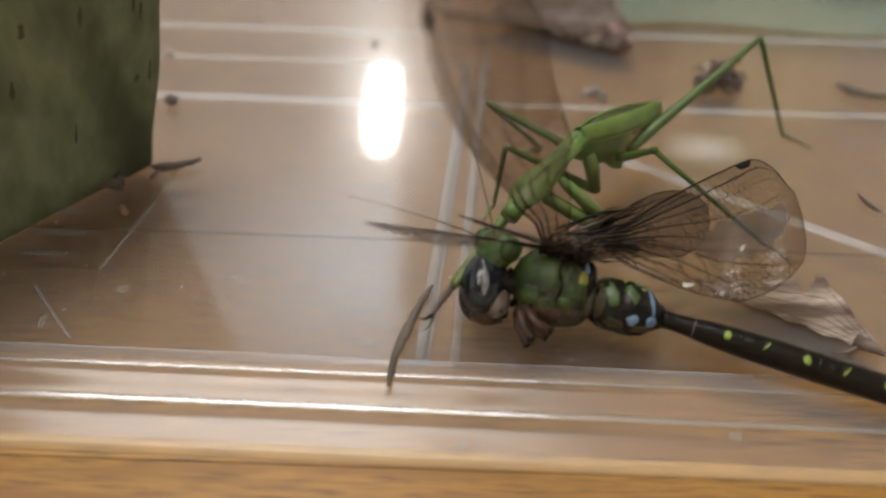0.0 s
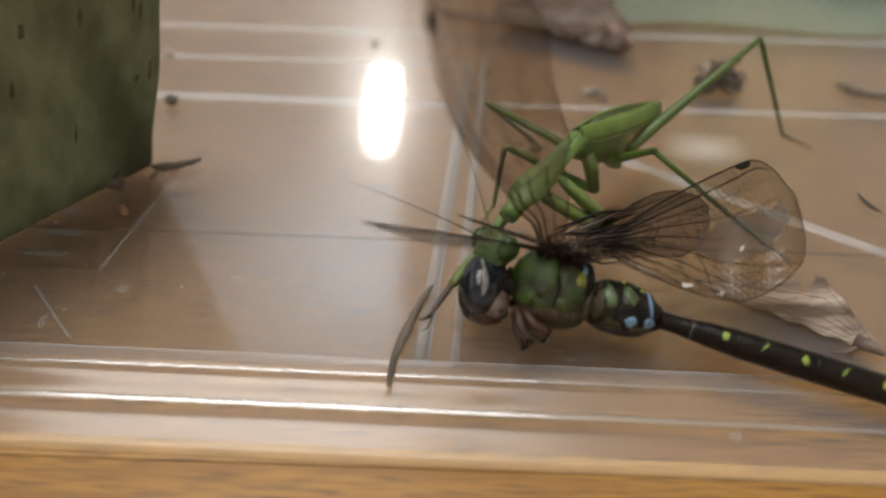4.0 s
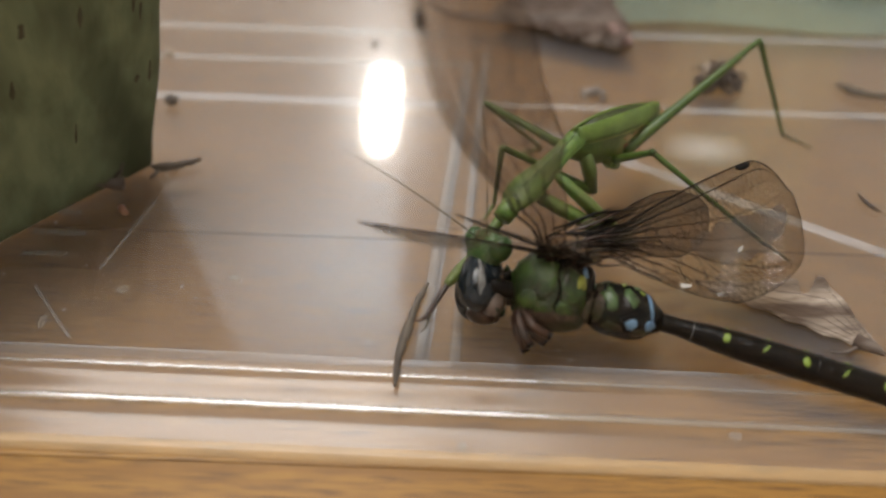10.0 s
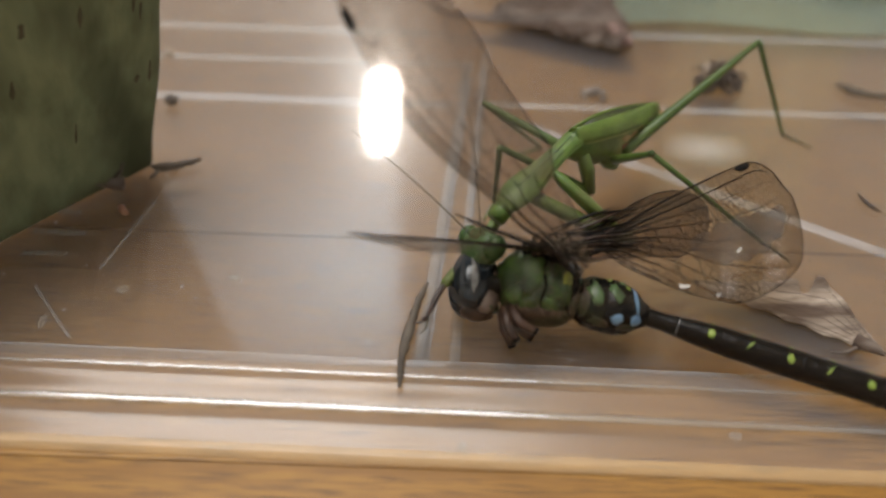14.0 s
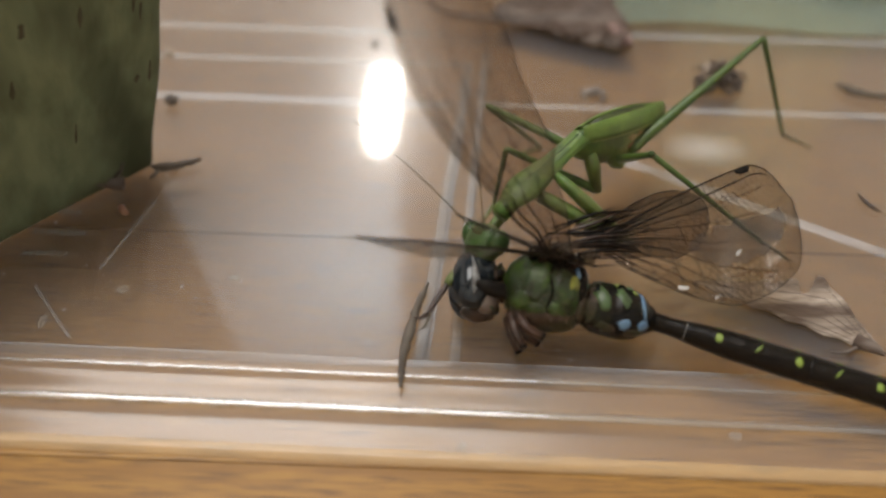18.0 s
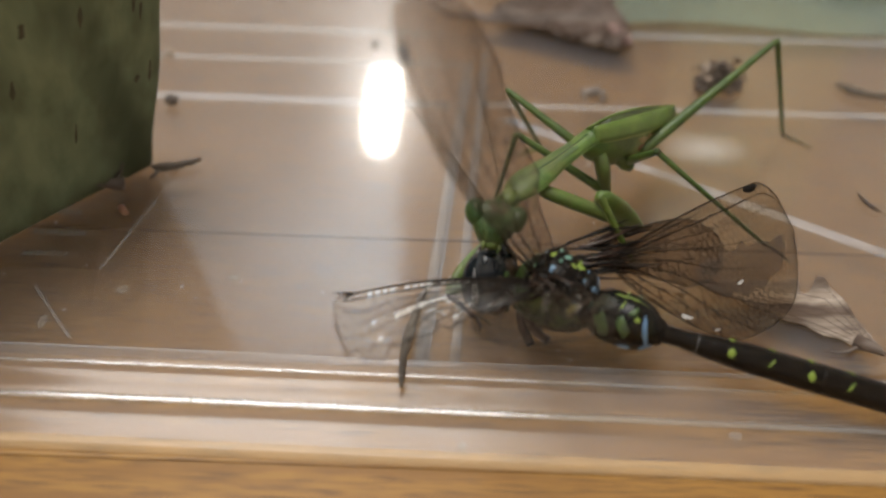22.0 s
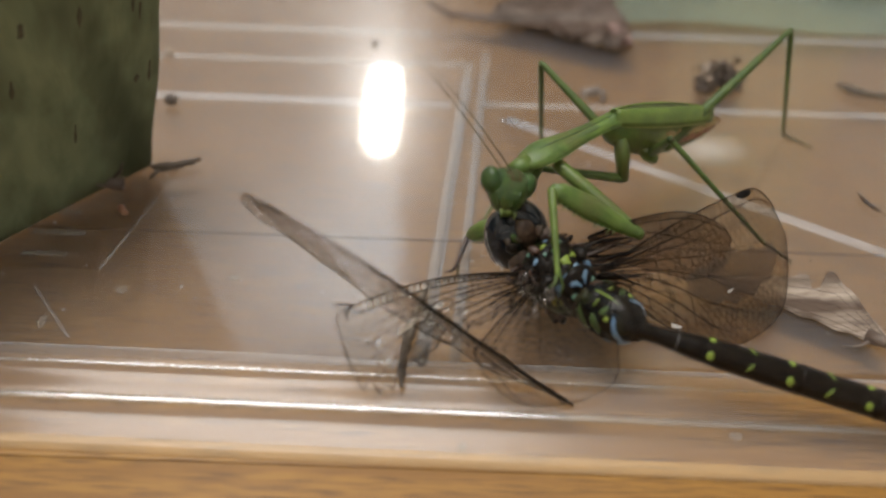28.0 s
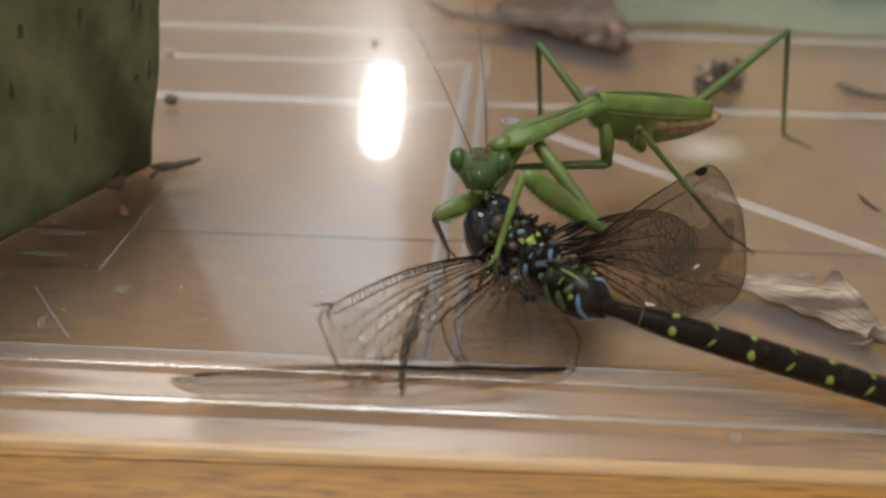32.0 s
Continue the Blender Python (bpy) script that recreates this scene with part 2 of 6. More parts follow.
# ---- mesh tools; all sizes in millimetres ----
class Geo:
    def __init__(self):
        self.v, self.f = [], []

    def ring_tube(self, pts, radii, n=10, up=(0, 0, 1)):
        """Tube along pts; radii are numbers or (width, height)."""
        pts = [Vector(p) for p in pts]
        base = len(self.v)
        for i, p in enumerate(pts):
            a, b = pts[max(i - 1, 0)], pts[min(i + 1, len(pts) - 1)]
            t = (b - a).normalized()
            s = Vector(up).cross(t)
            if s.length < 1e-5:
                s = Vector((0, 1, 0)).cross(t)
            s.normalize()
            w = t.cross(s)
            r = radii[i] if isinstance(radii[i], tuple) else (radii[i], radii[i])
            for k in range(n):
                q = 2 * math.pi * k / n
                self.v.append(p + s * r[0] * math.cos(q) + w * r[1] * math.sin(q))
        for i in range(len(pts) - 1):
            for k in range(n):
                k2 = (k + 1) % n
                self.f.append((base + i * n + k, base + i * n + k2, base + (i + 1) * n + k2, base + (i + 1) * n + k))
        self.f.append(tuple(base + k for k in reversed(range(n))))
        self.f.append(tuple(base + (len(pts) - 1) * n + k for k in range(n)))
        return self

    def ball(self, c, r, n=12, m=8, turn=None):
        c, base = Vector(c), len(self.v)
        r = r if isinstance(r, tuple) else (r, r, r)
        for i in range(m + 1):
            th = math.pi * (0.02 + 0.96 * i / m)
            for k in range(n):
                ph = 2 * math.pi * k / n
                d = Vector((r[0] * math.sin(th) * math.cos(ph), r[1] * math.sin(th) * math.sin(ph), r[2] * math.cos(th)))
                self.v.append(c + (turn @ d if turn else d))
        for i in range(m):
            for k in range(n):
                k2 = (k + 1) % n
                self.f.append((base + i * n + k, base + (i + 1) * n + k, base + (i + 1) * n + k2, base + i * n + k2))
        self.f.append(tuple(base + k for k in range(n)))
        self.f.append(tuple(base + m * n + k for k in reversed(range(n))))
        return self

    def box(self, lo, hi):
        b = len(self.v)
        for z in (lo[2], hi[2]):
            for x, y in ((lo[0], lo[1]), (hi[0], lo[1]), (hi[0], hi[1]), (lo[0], hi[1])):
                self.v.append(Vector((x, y, z)))
        for q in ((3, 2, 1, 0), (4, 5, 6, 7), (0, 1, 5, 4), (1, 2, 6, 5), (2, 3, 7, 6), (3, 0, 4, 7)):
            self.f.append(tuple(b + k for k in q))
        return self

    def sheet(self, fn, nu, nv, closed=False):
        """Grid surface from fn(u, v)."""
        b = len(self.v)
        for i in range(nu + 1):
            for j in range(nv + 1):
                self.v.append(Vector(fn(i / nu, j / nv)))
        for i in range(nu):
            for j in range(nv):
                k = b + i * (nv + 1) + j
                self.f.append((k, k + nv + 1, k + nv + 2, k + 1))
        return self

    def stick(self, a, b, r):
        """Thin four-sided bar."""
        a, b = Vector(a), Vector(b)
        t = (b - a)
        if t.length < 1e-6:
            return self
        s = t.orthogonal().normalized()
        w = t.normalized().cross(s)
        k = len(self.v)
        for p in (a, b):
            for d in (s, w, -s, -w):
                self.v.append(p + d * r)
        for i in range(4):
            j = (i + 1) % 4
            self.f.append((k + i, k + j, k + 4 + j, k + 4 + i))
        return self

    def mesh(self, name, smooth=True):
        me = bpy.data.meshes.new(name)
        me.from_pydata([tuple(p * MM) for p in self.v], [], self.f)
        me.validate()
        if smooth:
            me.polygons.foreach_set("use_smooth", [True] * len(me.polygons))
        return me


def part(name, geo, mat, parent=None, label="", smooth=True):
    me = geo.mesh(name, smooth)
    me.materials.append(mat)
    ob = new(name, me)
    if parent:
        ob.parent = parent
    if label:
        ob["label"] = label
    return ob


def thing(name, label, category, at=(0, 0, 0), group="", kind=""):
    ob = new(name)
    ob.empty_display_size = 0.005
    ob.location = Vector(at) * MM
    return tagged(ob, label, category, group, kind)


def solid(ob, thick):
    md = ob.modifiers.new("thickness", "SOLIDIFY")
    md.thickness, md.offset = thick * MM, -1
    return ob


def soften(ob, width, segments=2):
    md = ob.modifiers.new("soft_edges", "BEVEL")
    md.width, md.segments, md.limit_method = width * MM, segments, "ANGLE"
    return ob


# ---- the room, closed all round ----
def slab(name, lo, hi, mat, label="", category="", kind="structure"):
    ob = part(name, Geo().box(lo, hi), mat, smooth=False)
    return tagged(ob, label, category, kind=kind)


X0, X1, Y0, Y1, Z0, Z1 = -1600, 1600, -1300, 3600, -744, 2200
slab("floor", (X0, Y0, Z0 - 40), (X1, Y1, Z0), FLOORING, "brown wooden floorboards under the table", "floor")
slab("ceiling", (X0, Y0, Z1), (X1, Y1, Z1 + 40), WALL, "plain white plaster ceiling of the room", "ceiling")
slab("wall_north", (X0, Y1, Z0), (X1, Y1 + 60, Z1), WALL, "plain white plaster wall of the room", "wall")
slab("wall_south", (X0, Y0 - 60, Z0), (X1, Y0, Z1), WALL, "plain white plaster wall of the room", "wall")
slab("wall_west", (X0 - 60, Y0, Z0), (X0, Y1, Z1), WALL, "plain white plaster wall of the room", "wall")
slab("wall_east", (X1, Y0, Z0), (X1 + 60, Y1, Z1), WALL, "plain white plaster wall of the room", "wall")

strip = thing("ceiling_light", "lit white strip light hanging from the ceiling", "lamp", (-200, 2340, 1600))
part("housing", Geo().box((-50, -220, -22), (50, 220, 16)), WHITE_METAL, strip, smooth=False)
part("diffuser", Geo().ring_tube([(0, y, -34) for y in (-160, -154, 154, 160)], [(7, 7), (10, 10), (10, 10), (7, 7)], 16), LAMP_GLOW, strip, "glowing white diffuser")
for y in (-180, 180):
    part("hanger", Geo().ring_tube([(0, y, 14), (0, y, 599)], [3, 3], 8), WHITE_METAL, strip)
# housing made up for the overhead fill lamp, out of view
fill_panel = thing("ceiling_light", "large square white ceiling panel, added for the unseen fill lamp", "lamp", (-400, 240, 2200))
part("housing", Geo().box((-620, -620, -30), (620, 620, -0.5)), WHITE_METAL, fill_panel, smooth=False)

cab = thing("cabinet", "tall dark wooden cabinet behind the table", "cabinet", (0, 0, Z0))
part("body", Geo().box((-44, 620, 0), (190, 1000, 1700)), CABINET, cab, smooth=False)
# curtain added out of view, for a pale yellowish reflection on the cage floor
curtain = thing("curtain", "pale yellow-green curtain hanging from the ceiling, added out of view as a reflector", "curtain", (0, 0, Z1))
part("cloth", Geo().sheet(lambda u, v: (192 + 158 * u, 640 + 9 * math.sin(u * 22), -6 - 2500 * v), 60, 4), CURTAIN, curtain)
solid(curtain.children[0], 2)
part("rail", Geo().ring_tube([(185, 640, -4), (357, 640, -4)], [4, 4], 8), WHITE_METAL, curtain)

# ---- the table with its rounded front edge ----
TZ = -4.0
table = thing("table", "light orange-brown wooden table with a rounded front edge", "table", (0, 0, Z0))
H = TZ - Z0


def board(y0, y1):
    return Geo().box((-600, y0, H - 24), (600, y1, H))


for y0, y1 in ((-35.7, 6.3), (6.6, 96), (96.3, 190), (190.3, 300), (300.3, 420)):
    soften(part("plank", board(y0, y1), WOOD, table, smooth=False), 0.35)
EDGE, SEAM = -260, -35.9
profile = [(SEAM, H)] + [(EDGE + 5 - 5 * math.sin(a * math.pi / 16), H - 5 + 5 * math.cos(a * math.pi / 16)) for a in range(0, 9)] + [(EDGE, H - 24), (SEAM, H - 24)]
g = Geo()
for x in (-600, 600):
    for y, z in profile:
        g.v.append(Vector((x, y, z)))
n = len(profile)
for i in range(n):
    j = (i + 1) % n
    g.f.append((i, j, n + j, n + i))
g.f.append(tuple(range(n)))
g.f.append(tuple(reversed(range(n, 2 * n))))
front = part("front_plank", g, GOLD_WOOD, table, "golden brown front plank")
front.data.set_sharp_from_angle(angle=0.6)
for x in (-560, 560):
    for y in (-200, 380):
        part("leg", Geo().box((x - 25, y - 25, 0), (x + 25, y + 25, H - 24.2)), WOOD, table, smooth=False)

# ---- the clear plastic cage ----
BX0, BX1, BY1 = -118.0, 118.0, 112.0
cage = thing("insect_cage", "clear plastic insect cage standing on the wooden table", "insect cage", (0, 0, TZ))
part("base", Geo().box((BX0, -21.5, 2.2), (BX1, BY1, 4.0)), PLASTIC, cage, "scuffed clear plastic base", smooth=False)


def rib(name, a, b, w=1.6, h=0.8, mat=RIB):
    a, b = Vector(a), Vector(b)
    mid = [a.lerp(b, k / 10) for k in range(11)]
    return part(name, Geo().ring_tube(mid, [(w * 0.5, h * 0.5)] * 11, 8), mat, cage)


FZ = 4.0
rib("rib", (BX0, 38.2, FZ), (0.6, 38.2, FZ), 2.4, 0.6)
rib("rib", (6, 38.6, FZ), (BX1, 39.6, FZ), 2.0, 0.6, FAINT_RIB)
rib("rib", (BX0, 51.2, FZ), (2.4, 51.8, FZ), 1.6, 0.5, FAINT_RIB)
rib("rib", (BX0, 63, FZ), (-4, 63.2, FZ), 2.2, 0.6, FAINT_RIB)
rib("rib", (20, 65, FZ), (BX1, 65.6, FZ), 2.2, 0.7, FAINT_RIB)
rib("rib", (-2.6, -22, FZ), (3.6, 53, FZ - 0.05), 1.7, 0.22, UPRIGHT_RIB)
rib("rib", (-1.5, -22, FZ), (4.5, 53, FZ - 0.05), 0.3, 0.2, RIB)
rib("rib", (2.0, -22, FZ), (6.9, 57, FZ - 0.05), 1.5, 0.22, UPRIGHT_RIB)
rib("rib", (10.4, 34.2, FZ), (66.2, 2.2, FZ), 2.3, 0.5)
rib("rib", (66.2, 2.2, FZ), (100, -17, FZ), 2.3, 0.5)
rib("mould_line", (-48.6, -6.8, FZ), (-44.4, 9.4, FZ), 0.45, 0.16, FAINT_RIB)
rib("mould_line", (-56.6, -10.5, FZ), (-48.8, -20.0, FZ), 0.5, 0.12, UPRIGHT_RIB)
part("text_field", Geo().sheet(lambda u, v: (-48.8 + 6.2 * v - 57 * u, -7 + 24 * v, 4.012), 6, 6), TEXT_FIELD, cage, "dull field with raised marks", smooth=False)
# the rounded front lip of the cage, from the base down to its foot
LIP_LINE = [(-21.9, 4.0), (-22.3, 4.35), (-22.8, 4.5), (-24.7, 4.45), (-25.1, 4.3), (-25.5, 3.9), (-26.5, 3.55), (-28.2, 3.3), (-29.2, 3.0), (-29.8, 2.5), (-30.4, 1.9), (-31.5, 1.5), (-33.4, 1.15), (-34.0, 1.05)]


def lip(u, v):
    k = v * (len(LIP_LINE) - 1)
    i = min(int(k), len(LIP_LINE) - 2)
    (ya, za), (yb, zb) = LIP_LINE[i], LIP_LINE[i + 1]
    x = BX0 + (BX1 - BX0) * u
    return (x, ya + (yb - ya) * (k - i) - 0.012 * x, za + (zb - za) * (k - i) + 0.05 * math.sin(x * 0.13 + v * 4))


part("front_lip", Geo().sheet(lambda u, v: lip(u, v * 0.34), 60, 10), LIP, cage, "milky rounded front edge")
part("lower_lip", Geo().sheet(lambda u, v: lip(u, 0.34 + v * 0.66), 60, 18), LIP_LOW, cage, "streaky see-through foot of the front edge")
part("foot_rim", Geo().sheet(lambda u, v: (BX0 + (BX1 - BX0) * u, -33.9 - 1.7 * math.sin(v * 1.5708) - 0.012 * (BX0 + (BX1 - BX0) * u), 0.06 + 1.0 * math.cos(v * 1.5708)), 40, 8), FOOT, cage, "milky rounded foot of the cage")
rib("lip_line", (BX0, -20.7, 4.2), (BX1, -23.5, 4.2), 0.3, 0.2, RIB)
rib("lip_line", (BX0, -23.5, 4.4), (BX1, -26.3, 4.4), 0.4, 0.22, LIP_SHINE)
rib("lip_line", (BX0, -27.9, 3.0), (BX1, -30.7, 3.0), 1.15, 0.75, LIP_SHINE)
# walls lean outwards
for name, q in (("front_wall", ((BX0, -29.6, 4), (BX1, -30.8, 4), (BX1 + 12, -49, 88), (BX0 - 12, -48, 88))),
                ("back_wall", ((BX1, BY1, 4), (BX0, BY1, 4), (BX0 - 12, BY1 + 16, 88), (BX1 + 12, BY1 + 16, 88))),
                ("side_wall", ((BX0, BY1, 4), (BX0, -29.6, 4), (BX0 - 12, -48, 88), (BX0 - 12, BY1 + 16, 88))),
                ("side_wall", ((BX1, -30.8, 4), (BX1, BY1, 4), (BX1 + 12, BY1 + 16, 88), (BX1 + 12, -49, 88)))):
    g = Geo()
    g.v, g.f = [Vector(p) for p in q], [(0, 1, 2, 3)]
    part(name, g, PANE, cage, smooth=False)


def dust():
    rng = random.Random(21)
    g = Geo()
    for _ in range(420):
        x, y = rng.uniform(-70, 85), rng.uniform(-27, 70)
        r = rng.choice((0.07, 0.09, 0.1, 0.12, 0.16, 0.24))
        a = rng.random() * 6
        g.ring_tube([(x - r * math.cos(a), y - r * math.sin(a), 4.05), (x + r * math.cos(a), y + r * math.sin(a), 4.08)], [r * 0.5, r * 0.6], 5)
    tagged(part("dust", g, PALE_BIT, cage), kind="stuff")
    # smudges; the last, shiny disc is added for the glint at a rib's start
    for x, y, rx, ry, mat in ((-44.4, -10.7, 1.0, 0.9, SMUDGE), (-29.5, -7.7, 1.0, 0.7, SMUDGE), (-53.2, -17.2, 0.7, 1.4, SMUDGE), (3.2, -33.2, 0.6, 0.6, FAINT_RIB), (37.5, -30.2, 0.9, 0.7, FAINT_RIB),
                              (-12, -13.5, 0.4, 0.25, RIB), (-36.3, -9.8, 0.35, 0.35, RIB), (-33.9, -11.9, 0.25, 0.25, RIB), (-21.4, -13.2, 0.35, 0.15, RIB), (-20, -9.0, 0.4, 0.4, FAINT_RIB), (10.6, 34.0, 1.8, 0.6, LIP_SHINE)):
        z = 4.02 if y > -28 else 1.4
        part("smudge", Geo().ball((x, y, z), (rx, ry, 0.05), 14, 4), mat, cage)


def fading_patch():
    """A pale patch that fades outwards."""
    m = clear("dried_drop", haze=0.0)
    nt = m.node_tree
    tc, gr, mu = nt.nodes.new("ShaderNodeTexCoord"), nt.nodes.new("ShaderNodeTexGradient"), nt.nodes.new("ShaderNodeMath")
    mp = nt.nodes.new("ShaderNodeMapping")
    mp.inputs["Scale"].default_value = (125, 200, 1)
    gr.gradient_type, mu.operation = "SPHERICAL", "MULTIPLY"
    mu.inputs[1].default_value = 0.26
    mix = [n for n in nt.nodes if n.type == "MIX_SHADER" and not n.inputs[0].is_linked][0]
    nt.links.new(tc.outputs["Object"], mp.inputs[0])
    nt.links.new(mp.outputs[0], gr.inputs[0])
    nt.links.new(gr.outputs[1], mu.inputs[0])
    nt.links.new(mu.outputs[0], mix.inputs[0])
    ob = part("dried_drop", Geo().sheet(lambda u, v: (16 * u - 8, 10 * v - 5, 0), 8, 8), m, cage, "pale soft patch on the plastic")
    ob.location = (0.0438, 0.0274, 0.00406)


dust()
fading_patch()


# ---- tracks: seconds and millimetres ----
MANTIS_REAR = [
    (0, 34.2, 23.4, 12.0), (9, 34.4, 23.7, 12.0), (13, 34.6, 23.7, 12.0), (17, 35.0, 23.4, 12.0), (21, 35.1, 23.8, 12.0),
    (22, 36.2, 22.2, 12.0), (23, 37.8, 22.0, 12.0), (25, 39.1, 21.0, 12.5), (27.5, 40.7, 19.7, 13.0), (30, 41.3, 20.1, 13.0),
    (30.5, 41.2, 20.3, 13.5), (31, 40.8, 19.6, 13.5), (31.5, 42.5, 19.6, 14.0), (32, 42.4, 19.3, 14.0),
]
MANTIS_WAIST = [
    (0, 19.5, 9.0, 15.0), (9, 19.2, 9.0, 15.0), (11.5, 18.7, 8.4, 15.0), (14, 18.7, 8.7, 15.0), (17, 19.8, 9.3, 15.0),
    (21, 19.1, 8.0, 15.0), (22, 21.1, 8.4, 15.5), (23, 22.3, 8.8, 16.0), (25, 24.3, 10.4, 16.0), (27.5, 24.2, 10.3, 17.0),
    (30, 25.5, 11.5, 17.0), (30.5, 25.1, 12.7, 18.0), (31, 24.3, 11.7, 18.0), (31.5, 26.1, 14.2, 19.0), (32, 22.4, 12.8, 18.0),
]
MANTIS_NECK = [
    (0, 9.5, -5.3, 13.0), (9, 9.0, -5.4, 13.0), (11.5, 7.1, -6.0, 12.0), (14, 7.1, -5.8, 12.0), (17, 7.5, -5.1, 12.0),
    (21, 7.5, -5.1, 12.0), (22, 7.5, -4.8, 13.0), (23, 9.4, -5.0, 14.0), (25, 10.9, -2.9, 14.0), (27.5, 9.4, -0.9, 16.0),
    (30, 10.6, 0.7, 17.0), (30.5, 10.1, 3.6, 19.0), (31, 9.3, 1.5, 18.0), (31.5, 10.0, 5.2, 19.0), (32, 6.8, 2.7, 17.0),
]
MANTIS_FACE = [
    (0, 6.7, -12.0, 9.0), (9, 5.9, -11.4, 9.0), (11.5, 4.5, -12.3, 9.0), (14, 4.4, -12.1, 9.0), (17, 4.5, -11.4, 9.0),
    (21, 5.8, -11.6, 10.0), (22, 6.3, -10.5, 14.0), (23, 7.4, -11.6, 15.0), (25, 8.7, -9.8, 15.0), (27.5, 8.0, -5.9, 16.0),
    (30, 8.1, -5.7, 17.0), (30.5, 7.5, -1.8, 19.0), (31, 7.1, -3.7, 18.0), (31.5, 7.1, -0.5, 19.0), (32, 4.0, -3.8, 17.0),
]
KNEE_FAR_MID = [
    (0, 5.9, 13.6, 17.0), (21, 5.9, 12.9, 17.0), (22, 7.8, 16.4, 18.0), (23, 9.3, 18.4, 18.5), (25, 12.0, 19.3, 19.0),
    (28, 14.0, 18.9, 20.0), (30, 15.2, 21.0, 21.0), (32, 14.2, 21.7, 22.0),
]
KNEE_NEAR_MID = [
    (0, 8.6, 7.4, 12.0), (21, 8.6, 7.0, 12.0), (22, 9.3, 9.8, 15.0), (23, 9.3, 7.6, 14.0), (25, 10.4, 5.8, 14.0),
    (28, 13.2, 4.1, 13.0), (32, 13.8, 5.4, 12.0),
]
KNEE_FAR_HIND = [
    (0, 48.9, 30.7, 19.0), (21, 49.0, 30.2, 19.0), (22, 51.2, 29.1, 19.0), (23, 52.5, 29.2, 19.0), (25, 53.7, 29.6, 20.0),
    (28, 54.2, 31.8, 21.0), (30, 56.5, 31.9, 20.0), (32, 53.7, 31.9, 22.0),
]
KNEE_NEAR_HIND = [
    (0, 28.6, 6.5, 15.0), (21, 28.5, 5.4, 15.0), (22, 30.1, 4.6, 15.0), (23, 32.3, 4.7, 15.0), (25, 32.9, 5.4, 15.0),
    (28, 31.7, 5.6, 16.0), (30, 33.3, 6.8, 16.0), (31, 28.0, 8.5, 18.0), (32, 22.5, 11.0, 20.0),
]
FEET = {"far_mid": (15.9, 26.2, 0.0), "near_mid": (7.7, 10.8, 0.0), "far_hind": (57.6, 31.6, 0.5), "near_hind": (46.5, 0.4, 3.0)}
TOES = {"far_mid": (14.1, 24.9, 0.2), "near_mid": (6.6, 8.0, 0.2), "far_hind": (61.0, 29.2, 0.2), "near_hind": (50.4, -1.1, 1.0)}
FOOT_SLIP = [(0, 0, 0, 0), (30.5, 0, 0, 0), (31, -0.4, 0.2, 0), (32, -5.0, 1.6, 0)]
NEAR_ELBOW = [
    (0, 22.3, -4.1, 8.0), (21, 22.3, -4.1, 8.0), (22, 27.7, -2.4, 7.3), (23, 28.5, -2.1, 6.1), (24, 29.0, -2.3, 5.9), (25, 29.7, -0.8, 5.5),
    (28, 26.2, -6.4, 10.0), (30, 25.7, -4.1, 10.0), (31, 22.9, -4.9, 11.0), (32, 20.6, -3.9, 10.0),
]
NEAR_WRIST = [
    (0, 16.0, -0.7, 14.0), (21, 16.9, -0.6, 13.0), (22, 19.7, -8.8, 18.2), (23, 21.1, -9.6, 16.8), (24, 21.8, -9.3, 17.0), (25, 22.5, -8.3, 16.4),
    (26.5, 17.4, -4.4, 16.0), (28, 12.7, -6.6, 18.0), (30, 14.5, -3.0, 19.0), (31, 15.7, -2.5, 19.0), (32, 9.3, -5.1, 19.0),
]
NEAR_CLAW = [
    (0, 25.3, -4.0, 6.0), (21, 25.3, -4.0, 6.0), (22, 25.5, -10.0, 7.8), (23, 26.4, -11.0, 6.1), (24, 27.0, -12.8, 6.8), (25, 27.6, -10.6, 5.7),
    (26.5, 20.4, -12.7, 10.0), (28, 14.5, -14.8, 12.0), (30, 13.8, -13.6, 13.0), (31, 11.7, -10.5, 14.0), (32, 7.4, -11.7, 12.0),
]
FAR_ELBOW = [
    (0, 3.6, -8.4, 5.0), (21, 2.9, -9.2, 5.0), (22, 4.0, -8.6, 5.5), (23, 4.8, -8.0, 6.0), (25, 5.9, -8.5, 6.0), (28, 7.7, -6.6, 8.0),
    (29, 7.7, -6.6, 8.0), (30, 13.2, -13.1, 8.0), (30.5, 12.6, -11.6, 8.0), (31, 9.0, -8.0, 6.0), (32, 4.1, -6.2, 11.0),
]
FAR_WRIST = [
    (0, 0.9, -16.6, 7.4), (11, 0.5, -15.8, 7.8), (13, 0.2, -15.6, 7.8), (17, 0.2, -16.0, 7.4), (21, 0.1, -15.8, 7.4),
    (22, 1.6, -13.0, 5.0), (23, 5.4, -4.4, 2.0), (24, 5.9, -3.1, 0.6), (25, 6.3, -4.5, 0.6), (28, 3.3, -0.1, 2.6), (29, 3.7, -1.8, 1.9),
    (30, 3.3, -11.0, 5.0), (30.5, 6.3, -2.5, 10.0), (31, 6.3, 1.2, 2.8), (32, -1.4, -7.1, 12.0),
]
